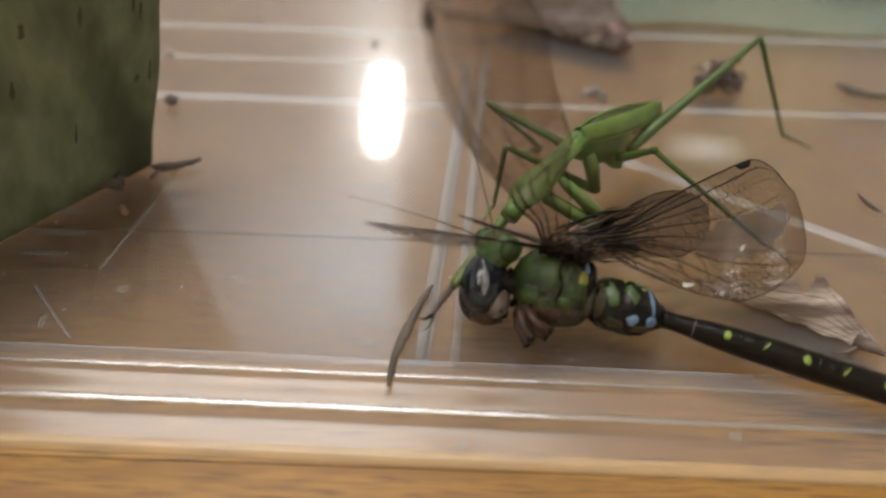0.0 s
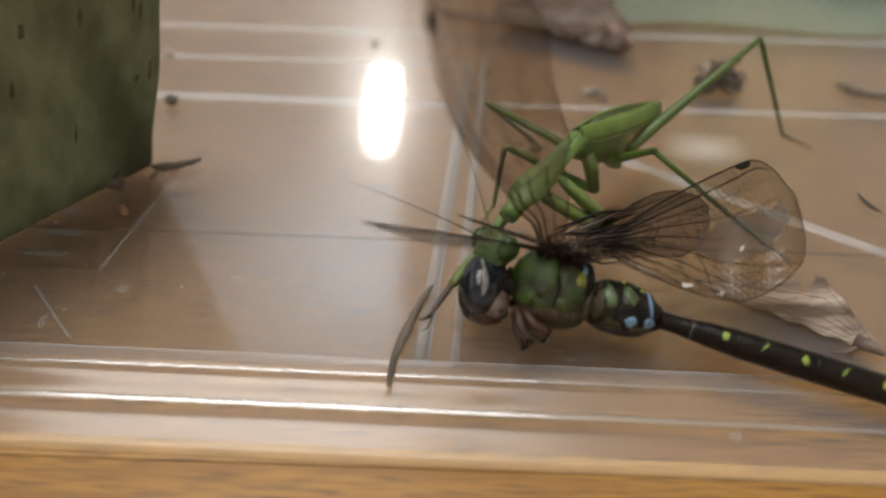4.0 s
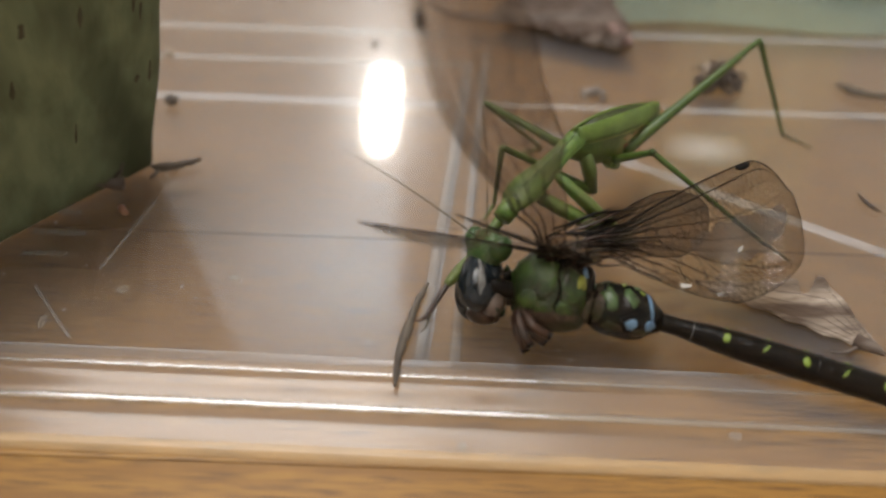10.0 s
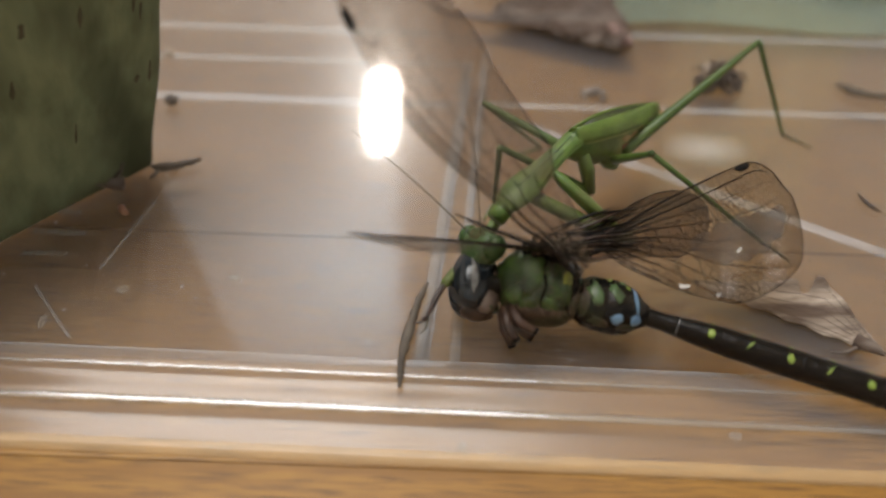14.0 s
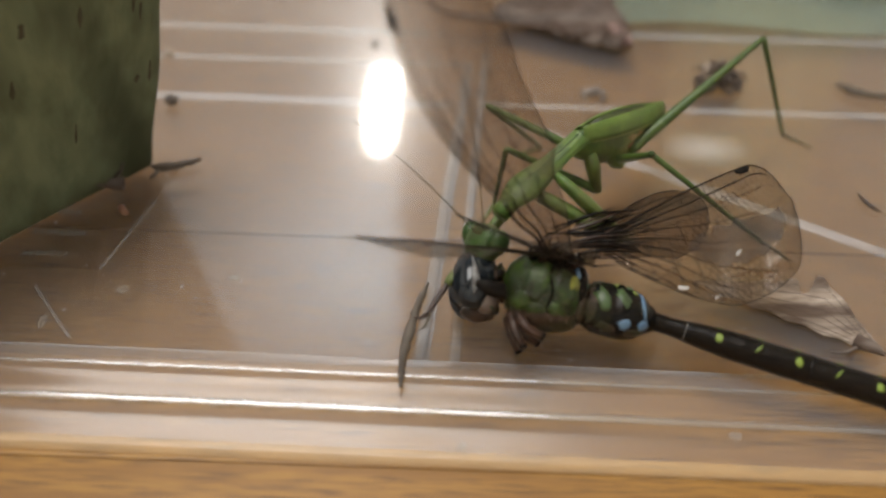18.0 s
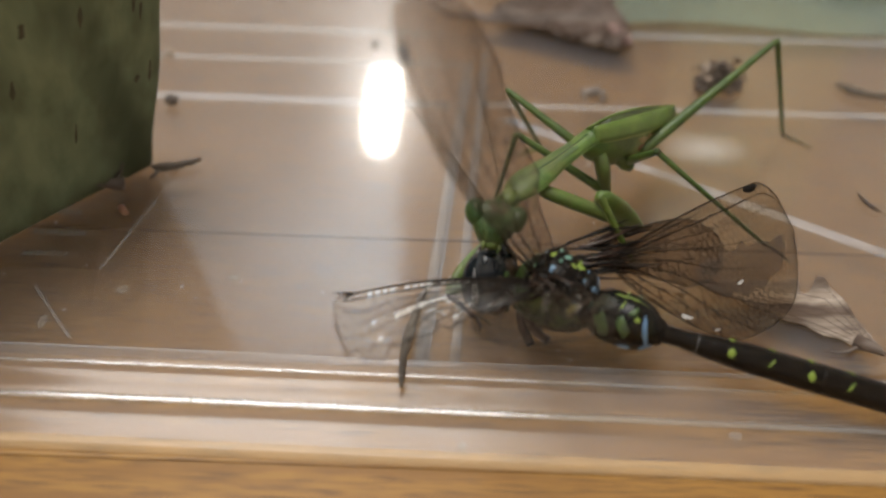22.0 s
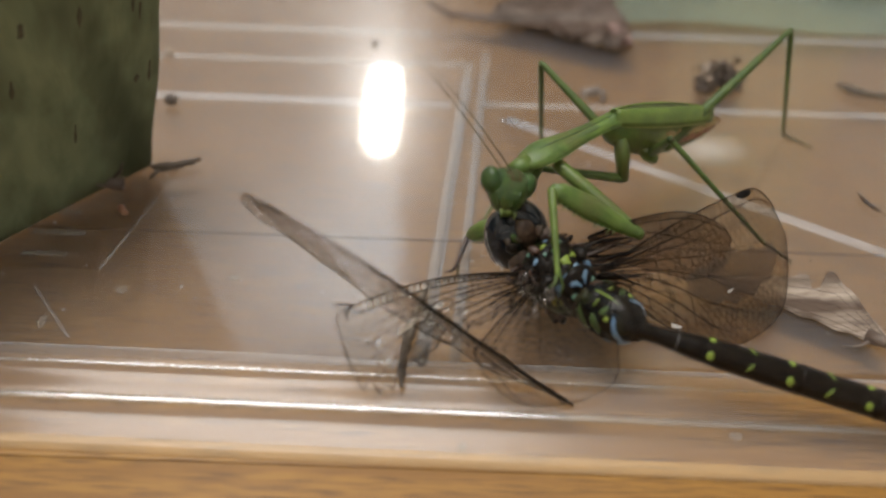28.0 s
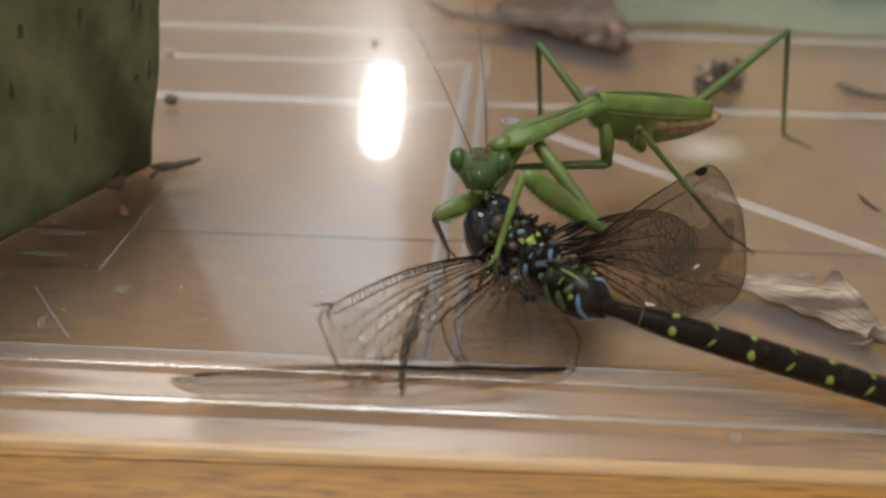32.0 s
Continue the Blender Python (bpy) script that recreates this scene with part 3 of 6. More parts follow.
FAR_CLAW = [
    (0, -1.6, -20.3, 6.0), (11, -1.8, -19.8, 6.0), (21, -1.9, -19.6, 6.0), (22, 4.9, -16.9, 3.0), (23, 2.5, -10.4, 6.0),
    (25, 3.0, -10.4, 2.0), (28, 2.5, -3.2, 1.6), (29, 3.1, -4.6, 2.0), (30, 1.4, -13.7, 3.0), (30.5, 2.9, 2.2, 13.0), (31, 2.8, 0.4, 13.0),
    (32, 1.3, -11.0, 8.0),
]
RIGHT_ROOT = [
    (0, 20.2, -10.6, 11.7), (18, 19.8, -10.6, 11.7), (21, 19.9, -11.0, 11.4), (22, 21.3, -13.1, 10.9), (23, 22.1, -14.4, 10.2), (24, 22.4, -13.7, 10.5),
    (25, 22.4, -13.1, 9.9), (28, 20.8, -11.7, 7.6), (30, 20.9, -10.0, 8.0), (30.5, 20.8, -8.2, 10.0), (31, 19.3, -9.5, 8.6), (32, 17.8, -9.5, 8.5),
]
RIGHT_HIND = [
    (0, 47.8, -3.6, 13.9), (12, 47.9, -3.7, 13.7), (18, 47.5, -4.0, 13.0), (21, 47.6, -4.0, 12.2), (22, 48.9, -4.5, 8.5), (23, 49.4, -4.9, 7.9), (24, 49.9, -4.8, 7.8),
    (25, 50.3, -5.3, 7.3), (28, 48.5, -3.4, 6.4), (30, 48.6, -1.4, 6.9), (30.5, 47.9, 1.1, 6.7), (31, 46.7, 0.1, 7.4), (32, 43.8, 2.9, 5.6),
]
STUB_ROOT = [
    (0, 18.2, -10.1, 11.2), (21, 18.2, -10.1, 11.2), (22, 20.3, -11.1, 11.6), (24, 21.1, -11.0, 12.0), (28, 19.1, -8.7, 10.9), (30, 19.2, -7.2, 11.1),
    (31, 17.1, -6.3, 10.7), (32, 16.4, -6.8, 10.1),
]
RIGHT_FORE = [
    (0, 34.5, 2.0, 13.0), (21, 34.5, 2.0, 13.0), (22, 38.4, -0.7, 9.0), (24, 40.0, -1.5, 10.0), (28, 39.1, -1.2, 10.8), (30, 39.5, -0.8, 10.8),
    (31, 37.8, -1.3, 11.0), (32, 35.5, 1.8, 8.0),
]
INNER_TIP = [
    (0, 4.5, -13.5, 17.0), (21, 4.5, -14.0, 17.0), (21.6, 10, -22, 20), (22.5, 15.0, -26.6, 1.5), (24, 16.2, -27.1, 1.2), (25, 16.4, -27.0, 1.2), (28, 13.2, -27.1, 1.2),
    (30, 13.2, -26.0, 1.2), (30.5, 10.6, -22.4, 2.0), (31, 10.2, -26.8, 1.2), (32, 7.9, -22.9, 1.5),
]
INNER_ROOT = [
    (0, 16.5, -13.5, 12.1), (21, 15.7, -15.4, 12.2), (22.5, 13.8, -18.1, 9.9), (24, 13.8, -18.4, 9.7), (25, 13.7, -17.7, 9.3), (28, 12.6, -16.0, 8.8),
    (30, 12.6, -14.1, 9.4), (30.5, 11.5, -11.4, 10.9), (31, 10.9, -11.7, 9.1), (32, 9.8, -12.4, 8.3),
]
FEELER_NEAR = [
    (0, 3.4, -3.1, 24.0), (6, 2.2, -4.1, 24.0), (9, 5.9, -6.3, 22.0), (13, 4.1, -3.9, 24.0), (17, 3.3, -2.0, 25.0),
    (21, 7.8, -9.2, 22.0), (23, 4.1, -2.8, 26.0), (25, 4.1, -1.5, 26.0), (28, 1.8, -4.6, 30.0), (29, 12.1, -3.4, 28.0),
    (30, 10.7, -0.8, 30.0), (31, 11.4, -0.8, 30.0), (32, 4.9, 0.4, 30.0),
]
FEELER_FAR = [
    (0, -8.7, -14.6, 22.0), (9, -11.6, -9.7, 24.0), (11, -8.1, -8.1, 24.0), (13, -7.0, -8.3, 24.0), (17, -7.0, -9.0, 23.0),
    (19, -8.0, -3.6, 26.0), (21, -6.5, -5.6, 24.0), (23, -4.7, 8.7, 30.0), (25, -4.6, 6.5, 30.0), (28, -2.6, 3.8, 30.0),
    (29, -5.6, 8.1, 34.0), (30, -9.0, 2.7, 34.0), (31, -4.6, 7.4, 36.0), (32, -3.3, 4.6, 34.0),
]
PREY_WAIST = [
    (0, 28.0, -17.2, 5.0), (3, 27.7, -17.4, 5.0), (6, 27.8, -17.7, 5.0), (7.5, 27.1, -17.5, 5.0), (9.5, 28.0, -18.2, 5.0),
    (11, 27.0, -16.9, 5.0), (12, 26.0, -16.4, 5.0), (13, 26.2, -17.0, 5.0), (14, 26.0, -17.0, 5.0), (17, 26.5, -17.7, 5.0),
    (19, 27.1, -18.0, 5.0), (21, 26.8, -18.3, 5.0), (22, 27.4, -21.4, 6.5), (22.5, 27.1, -23.8, 7.5), (24, 27.2, -23.9, 8.0),
    (25.5, 26.6, -22.9, 8.0), (28, 24.4, -22.4, 8.0), (29, 24.5, -22.4, 8.0), (30, 24.2, -21.0, 8.0), (30.5, 22.7, -16.3, 8.0),
    (31, 21.6, -18.7, 8.0), (32, 20.4, -18.5, 8.0),
]
PREY_TAIL = [
    (0, 56.1, -26.1, 2.4), (11, 56.0, -26.3, 2.4), (13, 55.8, -26.8, 2.4), (17, 55.9, -26.7, 2.4), (21, 55.7, -27.2, 2.4),
    (22, 55.6, -27.5, 2.4), (22.5, 55.3, -28.4, 2.4), (25, 55.3, -28.4, 2.4), (28, 55.2, -28.8, 2.4), (30, 55.4, -28.3, 2.4),
    (31, 55.6, -27.5, 2.4), (32, 56.0, -26.5, 2.4),
]
PREY_HEAD = [
    (0, 5.6, -13.3, 5.5), (9, 5.4, -13.3, 5.5), (12, 4.2, -12.5, 5.5), (17, 4.2, -12.8, 5.5), (21, 4.5, -12.7, 5.5),
    (22, 6.5, -11.3, 6.0), (23, 9.3, -9.2, 7.0), (25, 9.5, -7.9, 7.5), (28, 9.8, -5.9, 9.0), (30, 10.3, -4.0, 9.0),
    (30.5, 8.7, -2.3, 12.0), (31, 9.1, -1.7, 10.0), (32, 6.9, -5.1, 9.0),
]
FORE_TIP = [
    (0, -9.3, -19.6, 21.5), (6, -9.0, -19.6, 21.5), (9, -8.8, -19.5, 21.5), (11, -11.3, -19.6, 21.5), (13, -12.4, -21.2, 21.5),
    (17, -11.4, -22.9, 21.5), (19, -9.8, -21.5, 21.5), (21, -8.4, -18.3, 21.5), (21.5, -11.4, -15.9, 10.0), (22, -11.4, -20.0, 10.0),
    (23, -11.1, -27.8, 10.0), (25, -10.1, -24.8, 10.0), (28, -13.3, -22.8, 10.0), (29, -13.0, -23.2, 10.0), (30, -13.0, -18.9, 10.0),
    (30.5, -16.1, -16.1, 10.0), (31, -14.1, -15.6, 10.0), (32, -15.2, -22.9, 10.0),
]
HIND_BREAK = [
    (0, 7.8, -16.7, 24.0), (11, 7.4, -17.8, 24.0), (13, 7.3, -16.9, 22.0), (17, 7.3, -16.9, 22.0), (21, 7.8, -17.2, 24.0),
    (22, 7.0, -19.7, 20.0), (23, 5.4, -27.8, 12.0), (25, 5.2, -26.9, 10.0), (28, 4.9, -25.5, 8.0), (30, 4.9, -25.0, 8.0),
    (30.5, 3.5, -22.2, 8.0), (31, 3.6, -25.1, 8.0), (32, 1.3, -27.2, 5.0),
]
HIND_TIP = [
    (0, -4.5, -26.3, 54.2), (6, -4.0, -27.2, 54.4), (9, -3.2, -27.6, 54.7), (11, -7.3, -25.4, 53.7), (13, -14.6, -15.3, 48.0),
    (17, -11.5, -19.0, 50.3), (19, -5.3, -25.3, 53.4), (21, -3.2, -27.4, 54.5), (21.5, -9.4, -26.4, 50.5), (22, -6.7, -25.8, 50.5),
    (22.5, -5.3, -30.9, 47.2), (23, -10.0, -27.2, 42.3), (24, -11.7, -29.1, 40.4), (25, -13.2, -28.4, 38.6), (27.5, -21.0, -18.7, 24.9),
    (28, -22.1, -18.9, 24.7), (29, -23.3, -19.5, 24.5), (30, -22.0, -18.6, 24.6), (30.5, -26.9, -17.8, 25.6), (31, -32.0, -29.3, 18.9),
    (31.5, -31.9, -30.7, 12.0), (32, -34.6, -31.6, 7.2),
]
HIND_LEAD = [(0, -0.81, -0.57, -0.12), (11, -0.76, -0.62, -0.18), (17, -0.69, -0.71, -0.15), (21, -0.81, -0.59, -0.03), (22, -0.60, -0.78, 0.19), (23, -0.23, -0.82, 0.53), (25, -0.10, -0.80, 0.59), (28, 0.32, -0.57, 0.74), (29, 0.32, -0.56, 0.75), (30, 0.31, -0.50, 0.80), (30.5, 0.26, -0.27, 0.93), (31, 0.08, -0.11, 0.99), (32, -0.06, -0.39, 0.92)]


# ---- small things lying on the cage floor ----
def clump(name, at, size, count, mat, label, category, seed, r=(0.35, 0.9)):
    rng = random.Random(seed)
    ob = thing(name, label, category, (*at, 0.4))
    g = Geo()
    for _ in range(count):
        p = Vector((rng.uniform(-1, 1) * size[0], rng.uniform(-1, 1) * size[1], 0))
        k = max(0, 1 - (p.x / size[0]) ** 2 - (p.y / size[1]) ** 2)
        p.z = rng.random() * size[2] * k + r[0] * 0.5
        a = rng.uniform(r[0], r[1])
        g.ball(p, (a, a * rng.uniform(0.5, 1), a * rng.uniform(0.4, 0.9)), 7, 5, Euler((rng.random() * 3, rng.random() * 3, rng.random() * 3)).to_matrix())
    part("body", g, mat, ob)
    return ob


def knobby(pts, radii, seed, n=8):
    """Bar with an uneven, slightly crooked skin."""
    rng = random.Random(seed)
    out, rad = [], []
    for i in range(len(pts) - 1):
        for q in range(5):
            f = q / 5
            o = Vector(pts[i]).lerp(Vector(pts[i + 1]), f)
            w = radii[i] + (radii[i + 1] - radii[i]) * f
            out.append(o + Vector((rng.uniform(-1, 1), rng.uniform(-1, 1), rng.uniform(-0.3, 0.6))) * w * 0.22)
            rad.append((w * rng.uniform(0.75, 1.2), w * rng.uniform(0.7, 1.1)))
    out.append(Vector(pts[-1]))
    rad.append((radii[-1], radii[-1]))
    return Geo().ring_tube(out, rad, n)


def bar(name, pts, radii, mat, label, category, n=8):
    at = Vector(pts[0])
    ob = thing(name, label, category, at)
    part("body", knobby([Vector(p) - at for p in pts], radii, len(pts) + n), mat, ob)
    return ob


def debris():
    seed = thing("seed", "small round dark seed on the cage floor", "seed", (-48.0, 34.6, 0.4))
    g = Geo().ball((0, 0, 1.0), (1.25, 1.1, 1.0), 12, 8).ball((0.9, 0.3, 1.3), (0.4, 0.4, 0.4), 7, 5)
    part("body", g, DARK_BIT, seed)
    tw = bar("twig", [(-46.9, 16.6, 0.7), (-45, 16.1, 0.9), (-43, 16.6, 1.0), (-41, 17.3, 1.1), (-39.4, 18.2, 1.3)], [0.35, 0.75, 0.7, 0.55, 0.3], TWIG,
             "short dark curved twig on the cage floor", "twig")
    part("stub", Geo().ring_tube([(1.5, -0.4, 0), (0.6, -2.0, -0.3), (0.2, -2.8, -0.4)], [0.35, 0.3, 0.15], 6), TWIG, tw)
    sc = thing("leaf_scrap", "dark curled leaf scrap by the green board", "leaf", (-51.0, 11.5, 0.2))

    def curl(u, v):
        return (-4.6 + 5.6 * u, -1.4 + 1.5 * v + 0.6 * u, 0.5 + 1.2 * (v - 0.4) ** 2 * 3 + 0.5 * math.sin(u * 5 + v))
    solid(part("blade", Geo().sheet(curl, 14, 6), DRY_LEAF, sc), 0.2)
    part("stalk", Geo().ring_tube([(-1.2, 0.6, 0.6), (0.4, 1.5, 2.0), (0.9, 1.8, 3.6)], [0.35, 0.3, 0.15], 6), TWIG, sc)
    cr = thing("crumb", "small reddish-brown crumb on the cage floor", "crumb", (-48.7, 5.6, 0.2))
    part("body", Geo().ball((0, 0, 0.6), (0.6, 1.1, 0.6), 8, 6, Euler((0, 0, 0.5)).to_matrix()).ball((0.6, -0.7, 0.5), (0.7, 0.45, 0.45), 8, 6), REDDISH, cr)
    rest = clump("debris_clump", (49.4, 47.4), (4.2, 2.8, 4.6), 120, DARK_BIT, "dark clump of dry insect remains on the cage floor", "debris", 3, (0.35, 1.0))
    rng = random.Random(31)
    for k in range(7):
        q = k * 0.9
        c = Vector((2.6 * math.cos(q), 1.6 * math.sin(q), 2.2))
        part("shred", Geo().ring_tube([c, c * 1.5 + Vector((0, 0, rng.uniform(-0.4, 1.2))), Vector((c.x * 2.1, c.y * 2.1, rng.uniform(0.4, 2.2)))], [0.35, 0.28, 0.1], 6), DARK_BIT, rest)
    for k in range(16):
        c = Vector((rng.uniform(-3.6, 3.2), rng.uniform(-2.6, 1.0), rng.uniform(2.4, 4.6)))
        tilt = Euler((rng.random() * 3, rng.random() * 3, rng.random() * 3)).to_matrix()
        g = Geo()
        g.v = [c + tilt @ Vector(q) for q in ((-0.8, -0.4, 0), (0.1, -0.7, 0.1), (0.9, -0.1, 0), (0.4, 0.6, 0.15), (-0.5, 0.5, 0))]
        g.f = [(0, 1, 2, 3, 4)]
        solid(part("flake", g, GREY_LEAF if k % 2 else DARK_BIT, rest, smooth=False), 0.12)
    clump("crumb", (26.1, 41.6), (2.0, 1.8, 1.6), 26, GREY_BIT, "pale grey crumb on the cage floor", "crumb", 5, (0.35, 0.8))
    clump("crumb", (-52.6, 51.5), (0.9, 0.7, 0.8), 6, PALE_BIT, "tiny pale crumb on the cage floor", "crumb", 6, (0.3, 0.6))
    clump("crumb", (-14.5, 57.5), (0.9, 0.7, 0.5), 6, DARK_BIT, "tiny dark crumb on the cage floor", "crumb", 7, (0.3, 0.5))
    bar("twig", [(71.8, 48.6, 0.8), (73.4, 45.6, 1.1), (76, 44.6, 1.2), (80, 43.6, 1.1), (84, 43.6, 0.9)], [0.4, 0.8, 0.75, 0.6, 0.4], TWIG,
        "bent dark brown twig on the cage floor", "twig")
    bar("shed_leg", [(65.8, 16.2, 0.6), (66.0, 14.2, 0.8), (67.0, 12.4, 0.7), (68.2, 11.6, 0.5)], [0.12, 0.35, 0.3, 0.1], BROWN_LEG,
        "thin dark curled insect leg on the cage floor", "insect leg", 6)
    # dead dry leaf at the back
    leaf = thing("dry_leaf", "curled brown and grey dry leaf on the cage floor", "leaf", (14, 68, 0.3))

    def blade(u, v):
        w = 1.4 + 3.4 * u if u < 0.34 else 2.6 + 17 * math.sin(math.pi * min(1, (u - 0.34) / 0.9)) ** 0.8
        w *= 1 + 0.12 * math.sin(u * 37) * math.sin(v * 9) + 0.07 * math.sin(u * 71 + 1)
        x = -18.5 + 38.5 * u + 1.2 * math.sin(v * 6) * u
        y = 1.5 - 6.0 * u + w * (v - 0.12) + (0.2 * math.sin(u * 53) + 0.15 * math.sin(u * 97)) * (1 - v)
        fold = 0.6 * abs(math.sin(9 * u - 4 * v)) + 0.15 * abs(math.sin(21 * u + 7 * v)) + 0.15 * math.sin(47 * u - 23 * v)
        z = 0.4 + (1.2 * abs(v - 0.3) + 0.7 * fold) * min(1, w / 8) + 1.5 * u * u * v + 2.2 * max(0, 0.12 - u) / 0.12
        return (x, y, max(z, 0.25))
    solid(part("blade", Geo().sheet(blade, 90, 30), DRY_LEAF, leaf), 0.3)
    for k in range(4):
        v = 0.15 + 0.24 * k
        part("leaf_vein", Geo().ring_tube([Vector(blade(0.36 + 0.05 * q, v + 0.02 * math.sin(q * 2.0 + k))) + Vector((0, 0, 0.12)) for q in range(12)], [0.22 - 0.012 * q for q in range(12)], 6), DARK_BIT, leaf)

    def curled(u, v):
        a = 0.5 + 2.6 * v
        r = 1.7 + 1.0 * u + 0.4 * math.sin(u * 17 + v * 4)
        return (5 + 14 * u + 0.8 * math.sin(v * 7 + u * 5), -3.5 - 4.0 * u + r * math.cos(a) + 0.3 * math.sin(u * 43), 0.5 + r * math.sin(a) * 0.9 + 0.3 * math.sin(u * 31 + v * 9))
    solid(part("curled_edge", Geo().sheet(curled, 48, 14), DRY_LEAF, leaf, "dark curled leaf edge"), 0.25)
    part("stalk", Geo().ring_tube([(17.0, -4.6, 2.6), (18.6, -6.6, 2.0), (19.8, -8.0, 1.4), (20.6, -9.2, 0.9)], [1.1, 1.5, 1.4, 0.7], 9), PINK_END, leaf, "pinkish broken stalk end")
    # grey scrap under the wings
    scrap = thing("dry_leaf_scrap", "torn grey-brown dry leaf scrap on the cage floor", "leaf", (47, -9, 0.15))

    def torn(u, v):
        w = 0.4 + 10.4 * (u / 0.68) ** 1.1 if u < 0.68 else 0.3 + 10.5 * max(0, 1 - (u - 0.68) / 0.32) ** 0.9
        if 0.55 < u < 0.63:
            w *= 0.70
        w *= 1 + 0.05 * math.sin(u * 41)
        x, y = -11 + 22 * u + 0.35 * w * v, 3 - 12.5 * u + 0.94 * w * v + 0.3 * math.sin(u * 33) * (1 - v)
        return (x, y, 0.35 + 0.35 * math.sin(u * 3 + v * 5) ** 2 * v + 0.5 * v * u)
    solid(part("blade", Geo().sheet(torn, 44, 12), GREY_LEAF, scrap), 0.15)
    g = Geo()
    for k in range(6):
        v = (0.05, 0.14, 0.3, 0.44, 0.66, 0.9)[k]
        g.ring_tube([Vector(torn(s, v)) + Vector((0, 0, 0.03)) for s in (0.1, 0.25, 0.4, 0.55, 0.7, 0.85, 0.98)], [0.015, 0.025, 0.03, 0.035, 0.04, 0.04, 0.03], 5)
    part("leaf_veins", g, DRY_LEAF, scrap, "thin brown leaf veins")
    part("frayed_tip", Geo().ring_tube([(8.6, -7.4, 0.8), (10.4, -8.9, 1.1), (11.8, -9.8, 0.8)], [1.0, 0.8, 0.3], 8).ring_tube([(9, -8.2, 0.6), (7, -9.4, 0.5), (5.0, -9.2, 0.3)], [0.3, 0.25, 0.12], 5), DRY_LEAF, scrap)
    # embossed marks on the base
    marks = thing("moulded_marking", "rows of small raised unreadable marks in the plastic", "marking", (-57, 0, 0))
    rng = random.Random(4)
    for y, n in ((0.6, 8), (-4.0, 7), (5.4, 6)):
        for k in range(n):
            part("mark", Geo().box((-3.6 + k * 1.0, y - 0.45, 0.02), (-3.6 + k * 1.0 + rng.uniform(0.5, 0.8), y + 0.45, 0.16)), EMBOSS, marks, smooth=False)
    return scrap


def green_board():
    ob = thing("green_board", "upright mottled green board with dark flecks", "board", (-49.3, 20.2, 0.1))
    d = Vector((-17.8, -20.2, 0)).normalized()
    nrm = Vector((-d.y, d.x, 0))
    nrm = nrm if nrm.x < 0 else -nrm

    def face(u, v):
        p = d * (70 * u) + Vector((0.227, -0.06, 0.97)) * (45 * v) + nrm * (0.5 * math.sin(u * 9 + v * 5) * (u * (1 - u)) * 2)
        p += d * (0.3 * math.sin(v * 11))
        return p
    b = part("panel", Geo().sheet(face, 30, 30), MOTTLED, ob)
    md = b.modifiers.new("thickness", "SOLIDIFY")
    md.thickness, md.offset = 6 * MM, 0
    soften(b, 0.8)
    rng = random.Random(8)
    for k in range(14):
        u, v = rng.uniform(0.02, 0.5), rng.uniform(0.25, 0.95)
        p = face(u, v) - nrm * 2.95
        g, rx, rz = Geo().ball((0, 0, 0), (1, 0.16, 1), 14, 8), rng.uniform(0.25, 0.7), rng.uniform(0.8, 3.4)
        g.v = [p + d * (q[0] * rx * (1 + 0.35 * math.sin(q[2] * 5 + k))) + nrm * q[1] + Vector((0.227, -0.06, 0.97)) * (q[2] * rz) for q in g.v]
        part("fleck", g, FLECK, ob)


def far_leaf():
    for k, (x, y, z) in enumerate(((48, 92, 0.4), (66, 96, 0.4), (84, 90, 0.4))):
        ob = thing("green_leaf", "dark green leaf lying at the back of the cage", "leaf", (x, y, z), "leaves at the back")

        def blade(u, v, k=k):
            w = math.sin(math.pi * u) ** 0.7
            return (-13 + 26 * u, (v - 0.5) * 9 * w + 2 * math.sin(u * 3 + k), 0.4 + 2.5 * abs(v - 0.5) + 2 * u)
        solid(part("blade", Geo().sheet(blade, 20, 6), FROND, ob), 0.25)
        part("midrib", Geo().ring_tube([blade(s / 8, 0.5) for s in range(9)], [0.35] * 9, 6), FROND, ob)


def green_sheet():
    ob = thing("green_sheet", "thin pale green plastic sheet lying at the back of the cage", "plastic sheet", (34, 68.5, 0.15))
    part("sheet", Geo().sheet(lambda u, v: (80 * u - 1.5 * math.sin(v * 5), 40 * v + 1.2 * math.sin(u * 9), 0.6 + 0.3 * math.sin(u * 7 + v * 3)), 24, 12), GREEN_FILM, ob)


# ---- wings ----
def wing_shape(length, chord, base, hump, torn=0.0, s0=0.0, drop=0.42):
    """Returns edge(u, v) -> point; u along the span, v from the leading to the trailing edge."""
    def edge(u, v):
        s = s0 + u * (1 - s0)
        q = max(0.0, (s - hump) / (1 - hump))
        wide = base + (chord - base) * min(1, s / hump) ** 0.8
        lead = 0.05 * length * math.sin(math.pi * min(s * 1.1, 1))
        k = math.sqrt(max(0.0, 1 - q * q))
        lead -= wide * drop * (1 - k)
        wide = wide * k + 0.02
        if torn:
            wide *= 1 - torn * v ** 3 * (0.5 + 0.5 * math.sin(s * 57 + 1.3) * math.sin(s * 23)) * (0.3 + 0.7 * s)
        return Vector((s * length, lead - wide * v, 0.5 * math.sin(s * 7 + v * 3) * v + 0.10 * math.sin(s * 23 + v * 9) * v))
    return edge


